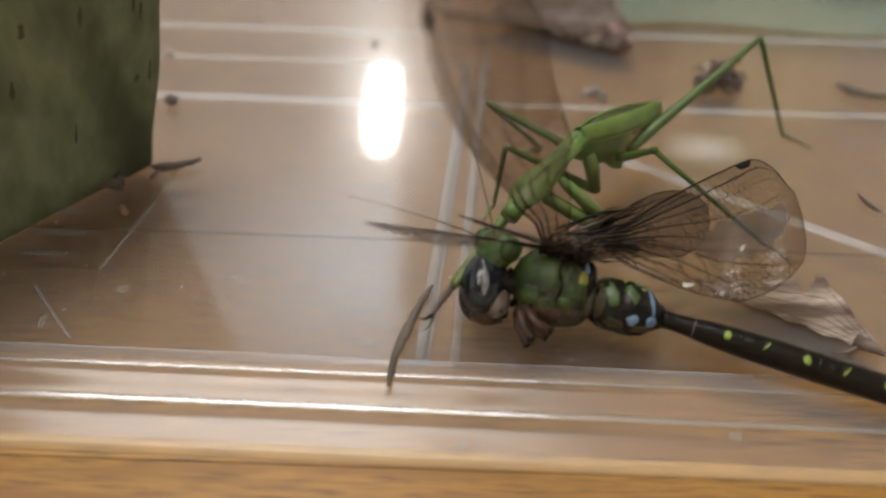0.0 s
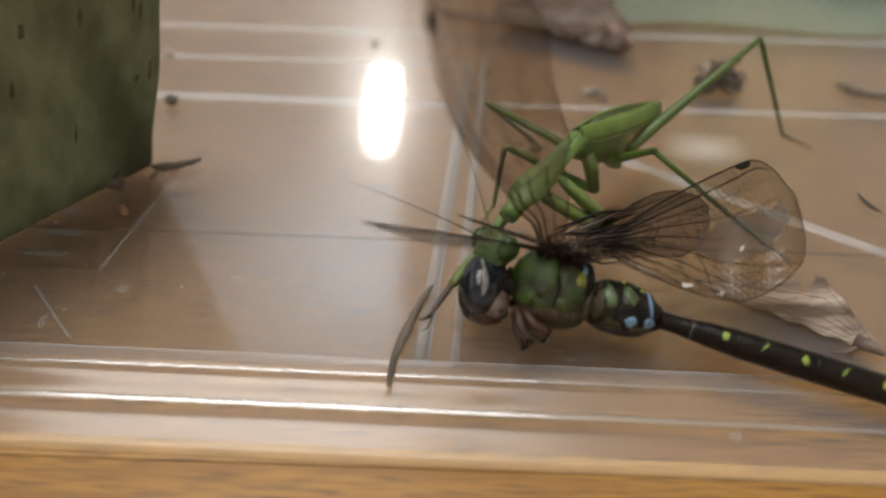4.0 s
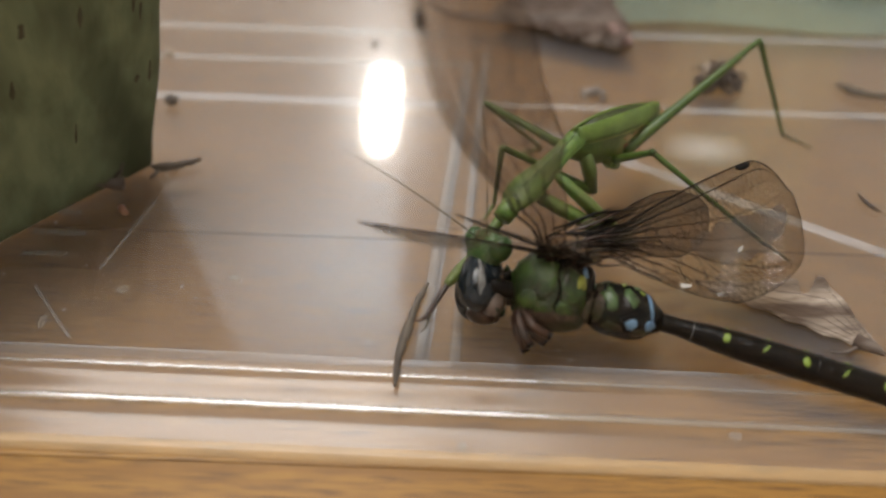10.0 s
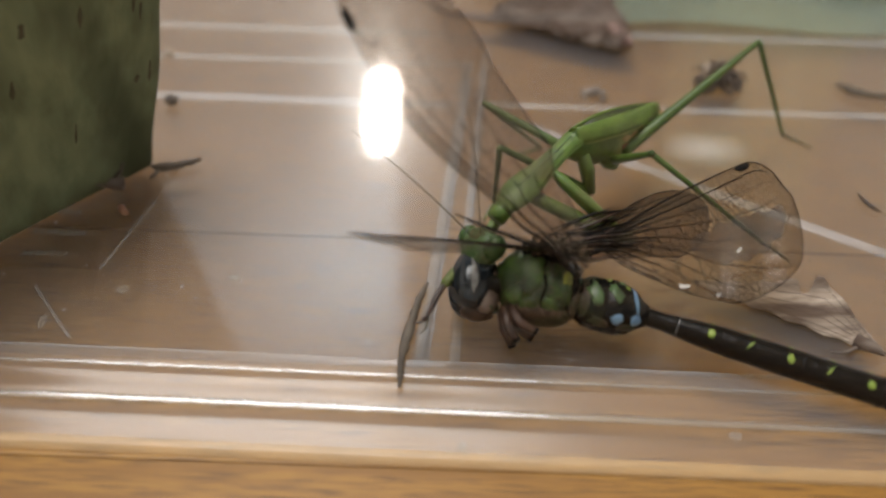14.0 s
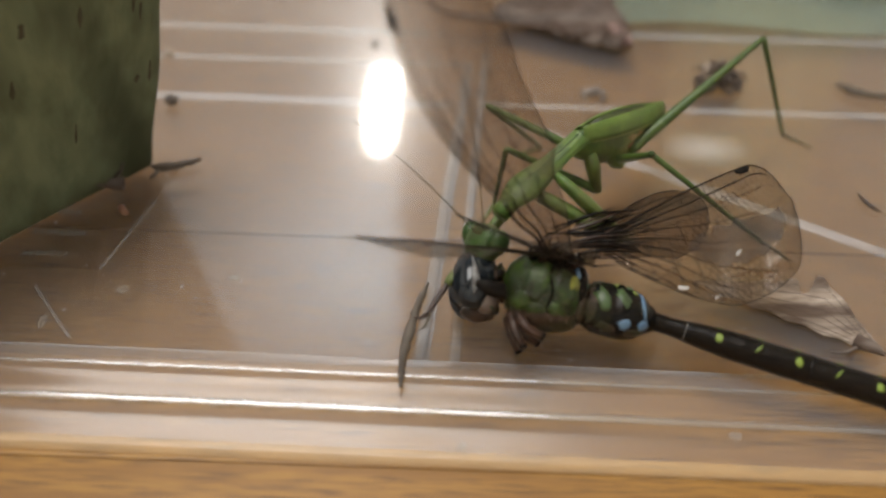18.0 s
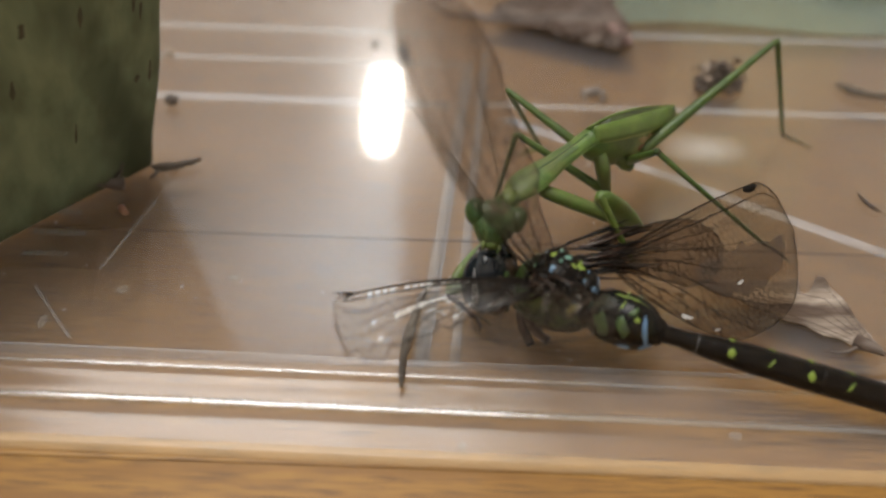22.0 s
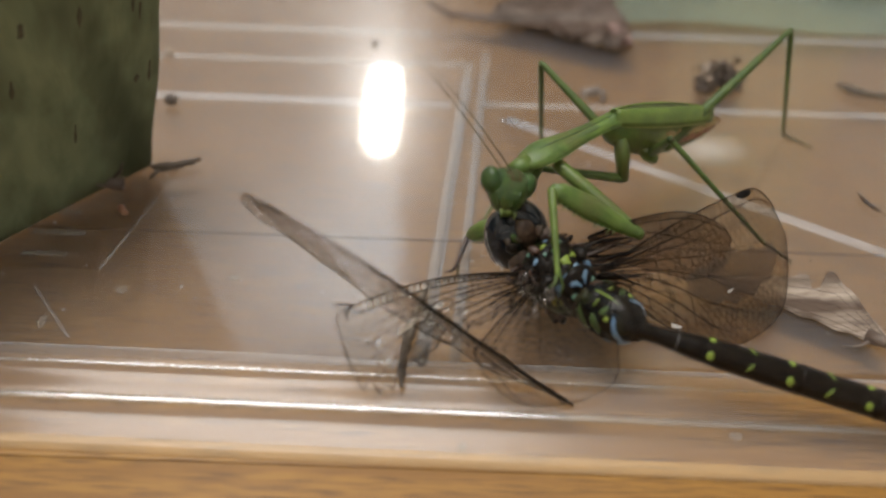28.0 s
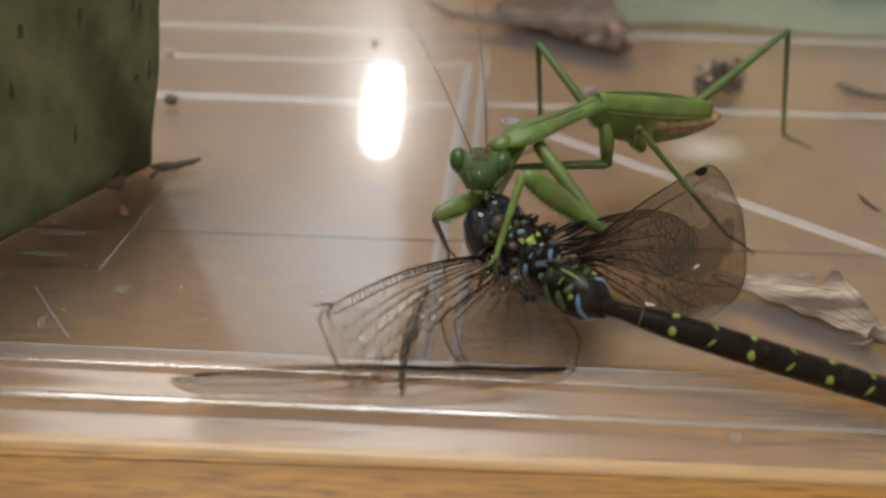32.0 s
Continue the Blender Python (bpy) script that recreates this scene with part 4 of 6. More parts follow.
def fan_shape(length, lead, trail, cap=0.84, sag=0.6):
    """Broad wing between two curves of the span, lead(s) and trail(s) in parts of its length, rounded off beyond cap."""
    def edge(u, v):
        q = max(0.0, (u - cap) / (1 - cap))
        k = math.sqrt(max(0.0, 1 - q * q))
        a, b = lead(u), trail(u)
        m = lead(cap) * 0.62 + trail(cap) * 0.38
        if q > 0:
            a, b = m + (a - m) * k, m + (b - m) * k
        ripple = sag * math.sin(u * 6 + v * 3) * v + 0.12 * math.sin(u * 23 + v * 9) * v
        return Vector((u * length, (a + (b - a) * v) * length, ripple))
    return edge


def wing(name, edge, film, parent, seed, stigma=None, label="", rows=12, cols=46, mains=(), stout=1.0, fine=1.0, bare=0.0, reach=0.985, ribs=1.0):
    """Film with a stout front edge, a ladder of cells behind it, main veins (start, end, span) that sweep to the rear, and a net of six-sided cells."""
    rng = random.Random(seed)
    memb = part(name, Geo().sheet(edge, 56, 16), film, parent, label)
    g = Geo()

    def run(v0, v1, u0, u1, r0, r1, bend=1.6, n=26):
        last = None
        for k in range(n + 1):
            f = k / n
            p = edge(u0 + (u1 - u0) * f, min(1, max(0, v0 + (v1 - v0) * f ** bend)))
            if last is not None:
                g.stick(last, p, r0 + (r1 - r0) * f)
            last = p
    run(0, 0, 0, 1, 0.24 * stout, 0.08 * stout, n=40)
    run(0.05, 0.045, 0, 0.53, 0.16 * stout, 0.07 * stout)
    run(0.11, 0.09, 0, 0.96, 0.21 * stout, 0.06 * stout)
    run(1, 1, 0, 1, 0.09, 0.06, n=40)
    for v0, v1, u1 in mains:
        run(v0, v1, 0.0, u1, 0.17 * stout * ribs, 0.055 * ribs)
    for k in range(34):
        u = 0.08 + 0.88 * (k + rng.uniform(0.3, 0.7)) / 34
        g.stick(edge(u, 0), edge(u + rng.uniform(-0.006, 0.006), 0.095), (0.065 - 0.03 * u) * fine)
    pts = {}
    for j in range(rows + 1):
        v = 0.1 + 0.9 * (j / rows) ** 0.92
        for k in range(cols + 1):
            u = 0.10 + (reach - 0.10) * (k / cols) ** 0.85
            zig = (0.26 if (j + k) % 2 else -0.26) / rows if 0 < j < rows else 0
            pts[j, k] = edge(min(1, u + rng.uniform(-0.3, 0.3) * 0.7 / cols), min(1, max(0, v + zig + rng.uniform(-0.16, 0.16) / rows)))
    for j in range(rows + 1):
        for k in range(cols):
            u = k / cols
            if u < 0.34 and (j % 2 or rng.random() < 0.35) or rng.random() < bare:
                continue
            r = (0.062 - 0.030 * u) * fine
            g.stick(pts[j, k], pts[j, k + 1], r)
            if j < rows and (j + k) % 2:
                g.stick(pts[j, k], pts[j + 1, k], r)
            if u < 0.34 and j + 2 <= rows and rng.random() < 0.5:
                g.stick(pts[j, k], pts[j + 2, k], r * 1.2)
    part("veins", g, VEIN, memb, "network of fine black veins")
    if stigma:
        a, b = stigma
        q = Geo()
        q.ring_tube([edge(a, 0.02), edge(a * 0.7 + b * 0.3, 0.03), edge(a * 0.3 + b * 0.7, 0.03), edge(b, 0.02)], [(0.25, 0.12), (0.55, 0.16), (0.55, 0.16), (0.2, 0.12)], 8)
        part("wing_spot", q, STIGMA, memb, "black spot near the wing tip")
    return memb


# ---- the dragonfly: origin at its waist, head towards +x, left towards +y, back towards +z ----
def skin(rings):
    """Surface of a body of rings (x, middle height, half width, half height): fn(x, degrees, lift)."""
    def at(x, q, lift=0.0):
        for a, b in zip(rings, rings[1:]):
            if x <= b[0] or b is rings[-1]:
                f = min(1, max(0, (x - a[0]) / (b[0] - a[0])))
                c, w, h = (a[i] + (b[i] - a[i]) * f for i in (1, 2, 3))
                r = math.radians(q)
                return Vector((x, (w + lift) * math.cos(r), c + (h + lift) * math.sin(r)))
    return at


def mark(shell, x, q, a, b, yaw=0.0, side=1, seed=1, lift=0.10, rough=0.22, n=14):
    """A patch with an uneven outline that lies on the shell, thin at its rim."""
    rng = random.Random(seed)
    bend = [1 + rng.uniform(-rough, rough) for _ in range(n)]
    h = max(0.5, (shell(x, 90).z - shell(x, -90).z) / 2)
    g = Geo()

    def place(f, k, up):
        ang = 2 * math.pi * k / n
        u, v = f * bend[k] * a * math.cos(ang), f * bend[k] * b * math.sin(ang)
        u, v = u * math.cos(yaw) - v * math.sin(yaw), u * math.sin(yaw) + v * math.cos(yaw)
        o = shell(x + u, q + math.degrees(v / h), up)
        return Vector((o.x, o.y * side, o.z))
    rows = ((1.0, -0.15), (0.95, lift * 0.5), (0.7, lift), (0.35, lift * 1.1))
    for f, up in rows:
        for k in range(n):
            g.v.append(place(f, k, up))
    g.v.append(place(0, 0, lift * 1.12))
    for i in range(len(rows) - 1):
        for k in range(n):
            j = (k + 1) % n
            g.f.append((i * n + k, i * n + j, i * n + n + j, i * n + n + k))
    m = (len(rows) - 1) * n
    for k in range(n):
        g.f.append((m + k, m + (k + 1) % n, len(g.v) - 1))
    return g


def dragonfly():
    d = thing("dragonfly", "dead black dragonfly with green flanks and lime spots, torn wings", "dragonfly")
    p = {}
    CHEST = [(8.8, 0.3, 1.5, 1.7), (9.4, 0.5, 2.4, 2.8), (10.6, 0.8, 3.3, 4.0), (13, 1.1, 4.0, 4.9), (15.6, 1.2, 4.1, 5.1), (18, 0.8, 3.7, 4.6), (19.8, 0.3, 2.8, 3.4), (20.8, 0, 1.6, 2.0)]
    chest = skin(CHEST)
    th = part("thorax", Geo().ring_tube([(x, 0, c) for x, c, w, h in CHEST], [(w, h) for x, c, w, h in CHEST], 28), SIDE, d, "green thorax with dark seams")
    # plates of the flanks, parted by a crooked dark seam
    for s in (1, -1):
        for k, (x, q, a, b, yaw) in enumerate(((12.2, -4, 1.9, 3.0, 0.15), (16.6, 2, 2.1, 3.3, 0.1), (18.6, -34, 1.3, 1.4, 0), (12.6, -44, 2.0, 1.2, 0.2), (16.0, -48, 1.5, 1.1, 0))):
            part("flank_plate", mark(chest, x, q, a, b, yaw, s, 20 + k, 0.12, 0.10, 20), SIDE, th, "moss green flank plate")
        pts = []
        for k in range(9):
            o = chest(14.1 + 0.1 * k + 0.3 * math.sin(k * 1.7), -52 + 13 * k, 0.08)
            pts.append((o.x, s * o.y, o.z))
        part("seam", Geo().ring_tube(pts, [0.1, 0.16, 0.22, 0.18, 0.26, 0.22, 0.28, 0.3, 0.26], 6), SHELL, th)
        part("flank_patch", mark(chest, 11.0, 14, 0.85, 1.5, 0.5, s, 4, 0.22, 0.35), OLIVE, th, "yellow patch on the flank")
        part("shoulder", mark(chest, 14.0, 54, 5.8, 2.4, 0.0, s, 9, 0.35, 0.24, 28), SHELL, th, "dark upper flank")
        for k, x in enumerate((12.2, 16.2)):
            base = part("wing_base", Geo().ring_tube([(x - 1.7, s * 2.4, 4.6), (x - 0.6, s * 2.9, 4.9), (x + 0.8, s * 2.9, 4.9), (x + 1.7, s * 2.3, 4.7)], [(0.5, 0.35), (1.0, 0.6), (0.9, 0.55), (0.4, 0.3)], 10), SHELL, th, "black wing hinge")
            part("hinge_lobe", Geo().ring_tube([(x - 0.5, s * 3.0, 4.9), (x - 0.7, s * 3.9, 4.7), (x - 0.4, s * 4.7, 4.6)], [(0.7, 0.4), (0.6, 0.3), (0.25, 0.15)], 8), SHELL, base)
            part("hinge_lobe", Geo().ring_tube([(x + 0.8, s * 3.0, 4.9), (x + 0.9, s * 3.8, 4.8), (x + 0.5, s * 4.6, 4.6)], [(0.5, 0.35), (0.45, 0.25), (0.2, 0.12)], 8), BROWN_LEG, base)
        part("hinge_spot", mark(chest, 10.4, 40, 0.7, 0.95, 0.2, s, 6, 0.55, 0.2), BLUE, th, "sky blue spot behind the wings")
    # torn hinge fibres and a crumpled rag of film over the near shoulder
    rng = random.Random(77)
    for q in range(26):
        x = rng.uniform(10.2, 18.6)
        a = Vector((x, 3.2, rng.uniform(3.6, 5.2)))
        b = a + Vector((rng.uniform(-3.4, 1.2), rng.uniform(0.8, 2.6), rng.uniform(-0.6, 1.6)))
        c = b + Vector((rng.uniform(-3.2, 0.6), rng.uniform(0.2, 1.8), rng.uniform(-0.8, 1.2)))
        part("torn_fibre", Geo().ring_tube([a, a.lerp(b, 0.5) + Vector((0, 0, 0.3)), b, c], [0.32, 0.24, 0.16, 0.05], 6), SHELL if q % 3 else BROWN_LEG, th, "torn dark wing hinge fibre")

    def rag(u, v):
        return (9.0 + 7.5 * u + 0.5 * math.sin(v * 9), 3.4 + 5.4 * v * (0.55 + 0.45 * math.sin(u * 7 + 0.6) ** 2) + 0.4 * math.sin(u * 21), 4.8 + 1.1 * math.sin(u * 8 + v * 5) * v + 0.5 * math.sin(u * 19 - v * 7))
    film = part("crumpled_film", Geo().sheet(rag, 30, 12), MURK, th, "crumpled brown rag of wing film")
    g = Geo()
    for q in range(9):
        u = 0.04 + 0.115 * q
        for f in range(7):
            g.stick(rag(u + 0.015 * math.sin(f), f / 7), rag(u + 0.015 * math.sin(f + 1), (f + 1) / 7), 0.09 - 0.009 * f)
    part("veins", g, VEIN, film)
    part("belly", Geo().ball((14.4, 0, -2.5), (5.4, 2.8, 1.9), 16, 10), FACE, th, "dull brown belly")
    part("joint_skin", Geo().ball((9.2, 0, 0.2), (1.5, 2.5, 2.9), 14, 10), FACE, th, "brown skin between the body rings")
    rear = skin([(9.9 - 1.7 * math.cos(a), 1.7, 3.1 * math.sin(a) + 0.02, 3.5 * math.sin(a) + 0.02) for a in (0.1, 0.4, 0.7, 1.0, 1.3, 1.57)])
    part("rear_plate", Geo().ball((9.9, 0, 1.7), (1.7, 3.1, 3.5), 18, 12), SHELL, th, "black plate behind the wings")
    for s in (1, -1):
        part("rear_spot", mark(rear, 8.75, 62, 0.34, 0.80, 0.5, s, 210, 0.05, 0.45, 9), BLUE, th, "sky blue spot")
        part("rear_spot", mark(rear, 8.45, 12, 0.28, 0.60, -0.4, s, 214, 0.05, 0.45, 9), TEAL, th, "turquoise spot")
    for k, (x, a, b) in enumerate(((10.3, 1.8, 4.2), (13.0, 1.5, 3.4), (15.6, 1.5, 3.0), (18.1, 1.5, 2.6), (19.7, 0.9, 1.9))):
        part("back_plate", mark(chest, x, 90, a, b, 0, 1, 40 + k, 0.35, 0.08, 20), SHELL, th)
    for k, (x, q, a, b, mat) in enumerate(((10.0, 76, 0.75, 0.65, BLUE), (10.1, 106, 0.8, 0.65, BLUE), (11.7, 97, 1.0, 0.75, LIME), (12.6, 84, 0.55, 0.5, LIME), (12.0, 118, 0.5, 0.45, LIME), (13.8, 98, 0.8, 0.6, TEAL),
                                           (14.6, 80, 0.4, 0.4, TEAL), (15.2, 62, 0.5, 0.6, BLUE), (15.5, 122, 0.6, 0.5, TEAL), (16.3, 92, 0.8, 0.65, LIME), (17.7, 112, 0.4, 0.45, BLUE), (18.3, 68, 0.4, 0.45, TEAL))):
        part("back_spot", mark(chest, x, q, a, b, 0.5 * k, 1, 60 + k, 0.48, 0.5, 7), mat, th, "small bright spot on the back")
    for ob in (th, *th.children_recursive):
        for v in ob.data.vertices:
            v.co.x = (8.8 + (v.co.x / MM - 8.8) * 0.84) * MM
    # fine brown hair on the flanks and round the waist
    g = Geo()
    for k in range(340):
        x, q = rng.uniform(8.6, 18.0), rng.uniform(-70, 75)
        a = chest(8.8 + (x - 8.8) / 0.84, q, 0.05)
        a = Vector((x, a.y * (1 if k % 2 else -1), a.z))
        n = Vector((0, a.y, a.z)).normalized()
        b = a + n * rng.uniform(0.5, 1.1) + Vector((rng.uniform(-0.9, 0.3), rng.uniform(-0.4, 0.4), rng.uniform(-0.4, 0.4)))
        g.stick(a, b, 0.03)
    tagged(part("hair", g, HAIR, th, "short fine brown hair"), kind="stuff")
    # first two rings behind the thorax
    WAIST = [(-0.8, 0, 1.4, 1.5), (0.2, 0, 1.9, 2.0), (1.2, 0.05, 2.7, 2.9), (3.0, 0.15, 3.3, 3.5), (4.6, 0.2, 3.4, 3.6), (5.0, 0.2, 3.15, 3.35), (5.4, 0.2, 3.3, 3.5), (7.0, 0.25, 3.2, 3.4), (8.4, 0.3, 2.5, 2.7), (9.0, 0.3, 1.8, 2.0)]
    waist = skin(WAIST)
    bl = part("bulge", Geo().ring_tube([(x, 0, c) for x, c, w, h in WAIST], [(w, h) for x, c, w, h in WAIST], 26), BULGE, d, "glossy black swollen waist rings")
    for s in (1, -1):
        for k, (x, q, a, b, mat, yaw) in enumerate(((1.3, 24, 0.36, 2.0, BLUE, -0.2), (0.9, -38, 0.8, 0.8, BLUE, 0.3), (3.5, -40, 0.75, 0.8, BLUE, 0.7), (4.0, 20, 0.75, 1.8, FLANK, -0.55), (6.7, 10, 0.95, 1.9, FLANK, -0.3), (8.0, -20, 0.7, 2.2, FACE, 0),
                                                    (5.7, -56, 1.3, 0.9, FACE, 0), (2.5, 44, 0.35, 0.4, LIME, 0.2), (2.2, -62, 1.3, 0.7, FACE, 0), (7.3, 66, 0.8, 0.9, FACE, 0.3), (3.2, 58, 0.4, 0.9, FLANK, 0.5), (8.1, 40, 0.5, 0.9, FACE, 0))):
            part("side_mark", mark(waist, x, q, a, b, yaw, s, 80 + k, 0.07, 0.28, 14), mat, bl, "patch on the waist ring")
    part("back_line", mark(waist, 4.2, 90, 2.2, 0.14, 0, 1, 3, 0.07, 0.3), LIME, bl, "thin lime line")
    for s in (1, -1):
        part("back_bar", mark(waist, 4.8, 64, 0.17, 0.6, 0.25, s, 5, 0.08, 0.3), LIME, bl, "lime bar across the back")
    # head: two large eyes, a tan cheek towards the chest
    hd = part("head", Geo().ball((24.2, 0, -0.1), (2.7, 3.4, 3.8), 20, 12), PREY_EYE, d, "large dark head, partly eaten")
    for s in (1, -1):
        part("eye", Geo().ball((24.4, s * 2.0, 0.1), (3.1, 2.6, 4.5), 26, 16, Euler((s * 0.25, 0, 0)).to_matrix()), PREY_EYE, hd, "large glossy blue-black compound eye")
        lean = Euler((s * 0.25, 0, 0)).to_matrix()
        # crescent highlight on the eye, laid on as a pale strip
        band = []
        for k in range(10):
            dx, dz = 1.1 - 0.24 * k + 0.012 * k * k, 2.2 - 0.60 * k
            band.append(Vector((24.4, s * 2.0, 0.1)) + lean @ Vector((dx, s * 2.63 * math.sqrt(1 - (dx / 3.1) ** 2 - (dz / 4.5) ** 2), dz)))
        part("eye_band", Geo().ring_tube(band, [(0.05, 0.04), (0.14, 0.07), (0.22, 0.09), (0.30, 0.1), (0.40, 0.1), (0.50, 0.1), (0.55, 0.1), (0.50, 0.09), (0.30, 0.07), (0.08, 0.04)], 9, (0, 1, 0)), GREY_BLUE, hd, "highlight painted as a pale grey streak across the eye")
        part("cheek", Geo().ball((22.3, s * 2.3, -2.2), (1.7, 1.7, 2.2), 14, 10), CHEEK, hd, "pale greyish tan cheek")
    part("nape", Geo().ball((22.3, 0, 0.6), (1.7, 1.9, 2.6), 14, 10), FACE, hd, "dull brown back of the head")
    part("mouth", Geo().ball((23.4, 0, -4.1), (2.0, 1.9, 1.0), 12, 8), BROWN_LEG, hd)
    part("torn_edge", Geo().ring_tube([(22.4, 2.6, 2.2), (21.8, 3.1, 0.6), (21.9, 3.0, -1.0)], [0.5, 0.6, 0.4], 7), FACE, hd)
    part("neck", Geo().ring_tube([(17.2, 0, -0.2), (18.8, 0, -0.3), (20.6, 0, -0.3), (22.8, 0, -0.2)], [1.2, 1.2, 1.1, 1.2], 14), SHELL, d)
    # torn bits between the chest and the head
    for k in range(22):
        q = Vector((rng.uniform(18.2, 22.6), rng.choice((1, -1)) * rng.uniform(0.8, 3.0), rng.uniform(-3.6, 2.4)))
        part("torn_bit", Geo().ball(q, (rng.uniform(0.4, 1.1), rng.uniform(0.3, 0.8), rng.uniform(0.3, 0.9)), 8, 6, Euler((rng.random() * 3, rng.random() * 3, rng.random() * 3)).to_matrix()), (FACE, SHELL, BROWN_LEG, FACE, SIDE)[k % 5], hd)
    # stumps of the legs
    for s in (1, -1):
        for pts in (((17.0, 1.2, -3.0), (15.6, 1.7, -4.8), (13.4, 1.9, -5.6)), ((17.6, 1.0, -3.2), (17.0, 1.4, -5.4), (15.6, 1.7, -7.2))):
            leg = part("leg", Geo().ring_tube([(x, s * y, z) for x, y, z in pts], [0.8, 0.66, 0.56], 9), BROWN_LEG, d, "broken brown leg stump")
            a, b = Vector(pts[1]), Vector(pts[2])
            tip = b + (b - a).normalized() * 0.35
            part("leg_end", Geo().ring_tube([(b.x, s * b.y, b.z), (tip.x, s * tip.y, tip.z)], [0.64, 0.5], 9), SHELL, leg)
    # abdomen: built along +x from the waist, laid out by its own pose
    ab = part("abdomen", Geo().ring_tube([(-1.2, 0, 0), (0.5, 0, 0), (3, 0, 0), (7, 0, 0), (11, 0, 0), (18, 0, 0), (30, 0, 0), (44, 0, 0), (52, 0, 0), (54, 0, 0)],
                                         [(1.4, 1.5), (1.15, 1.25), (1.1, 1.2), (1.55, 1.6), (1.82, 1.85), (1.92, 1.92), (1.88, 1.88), (1.8, 1.8), (1.55, 1.5), (0.8, 0.8)], 22), SHELL, d, "long black tail with lime spots")
    part("first_ring", Geo().ring_tube([(4.9, 0, 0), (5.0, 0, 0)], [(1.36, 1.42)] * 2, 20), GREY_BLUE, ab)
    tail = skin([(0.5, 0, 1.15, 1.25), (3, 0, 1.1, 1.2), (7, 0, 1.55, 1.6), (11, 0, 1.82, 1.85), (18, 0, 1.92, 1.92), (30, 0, 1.88, 1.88), (44, 0, 1.8, 1.8), (52, 0, 1.55, 1.5)])
    for k in range(5):
        x = 9.2 + k * 10.0
        r = 1.74 if k == 0 else 1.9
        part("ring_seam", Geo().ring_tube([(x + 1.3, 0, 0), (x + 1.5, 0, 0), (x + 1.9, 0, 0), (x + 2.1, 0, 0)], [(r - 0.05, r - 0.05), (r + 0.09, r + 0.09), (r + 0.07, r + 0.07), (r - 0.05, r - 0.05)], 22), SHELL, ab)
        part("belly_mark", Geo().ball((x + 4, 0, -r * 0.9), (4.0, 0.7, 0.3), 10, 5), BROWN_LEG, ab)
        for s in (1, -1):
            part("tail_spot", mark(tail, x, 46, 0.50, 0.66, 0.2, s, 100 + k, 0.06, 0.25, 11), LIME, ab, "lime green spot")
            part("tail_spot", mark(tail, x + 4.9, 50, 0.17, 0.85, -0.5, s, 110 + k, 0.06, 0.3, 11), LIME, ab, "thin lime green dash")
    p["abdomen"] = ab
    fan = fan_shape(28.5, lambda q: 0.335 * q + 0.03 * math.sin(math.pi * q), lambda q: -0.45 * min(1, q / 0.50) ** 0.68 * math.sqrt(max(0.02, 1 - (max(0, q - 0.52) / 0.49) ** 2)), 0.86)
    sweep = ((0.16, 0.24, 0.97), (0.22, 0.46, 0.97), (0.30, 0.72, 0.95), (0.38, 1.0, 0.86), (0.50, 1.0, 0.66), (0.62, 1.0, 0.50), (0.78, 1.0, 0.36), (0.9, 1.0, 0.25))
    p["hind_right"] = wing("wing", fan, MEMBRANE, d, 12, (0.80, 0.88), "broad smoky right hindwing with a black tip spot", 15, 54, sweep, 0.95, 1.0, 0.0, 0.985, 0.7)
    # torn scraps; their glint is put in as a pale colour
    for x, u, w in ((0.30, 0.94, 0.045), (0.44, 0.95, 0.018), (0.62, 0.62, 0.022)):
        part("torn_fragment", Geo().sheet(lambda a, b: fan(x + w * a * (1 - 0.3 * b), u + w * b * (1 - 0.4 * a)) + Vector((0, 0, 0.25 + 0.5 * a - 0.2 * b)), 3, 3), GLINT, p["hind_right"], "torn fragment with a glint painted in pale colour")
    for k in range(22):
        y, z = rng.uniform(-1.6, 2.2), rng.uniform(-0.8, 0.9)
        a, b = Vector((rng.uniform(2.5, 8.0), y * rng.uniform(1.4, 2.6), z * 0.5)), Vector((rng.uniform(-6.5, -1.0), y * 1.2 + rng.uniform(-1, 1), z * 1.4))
        m = a.lerp(b, 0.5) + Vector((0, rng.uniform(-0.7, 0.7), rng.uniform(-0.5, 0.5)))
        part("torn_fibre", Geo().ring_tube([a, m, b], [0.06, rng.uniform(0.14, 0.34), 0.12], 6), SHELL if k % 3 else BROWN_LEG, p["hind_right"], "torn dark wing hinge fibre")
    # grey dried streak in the film
    g = Geo().sheet(lambda a, b: fan(0.42 + 0.50 * a, 0.50 + 0.10 * a + (b - 0.5) * 0.34 * math.sin(math.pi * (0.08 + 0.84 * a)) ** 0.7 + 0.02 * math.sin(a * 31)) + Vector((0, 0, 0.12)), 24, 6)
    part("dried_streak", g, STREAK, p["hind_right"], "dull grey dried streak in the film")
    p["fore_right"] = wing("wing", wing_shape(21, 9.5, 2.0, 0.62, 0.0, 0.0, 0.5), MURK_DARK, d, 11, None, "dark folded stub of the right forewing", 7, 22, ((0.2, 0.5, 0.9), (0.4, 0.9, 0.7)), 0.7, 0.8)
    p["fore_left"] = wing("wing", wing_shape(25.8, 13.0, 2.4, 0.86, 0.30, 0.0, 0.1), FILM, d, 13, None, "clear left forewing with a torn tip", 9, 30, ((0.2, 0.28, 0.96), (0.27, 0.42, 0.92), (0.36, 0.60, 0.92), (0.5, 0.82, 0.86), (0.62, 1.0, 0.74), (0.8, 1.0, 0.42)), 1.0, 0.8, 0.3, 0.985, 0.7)
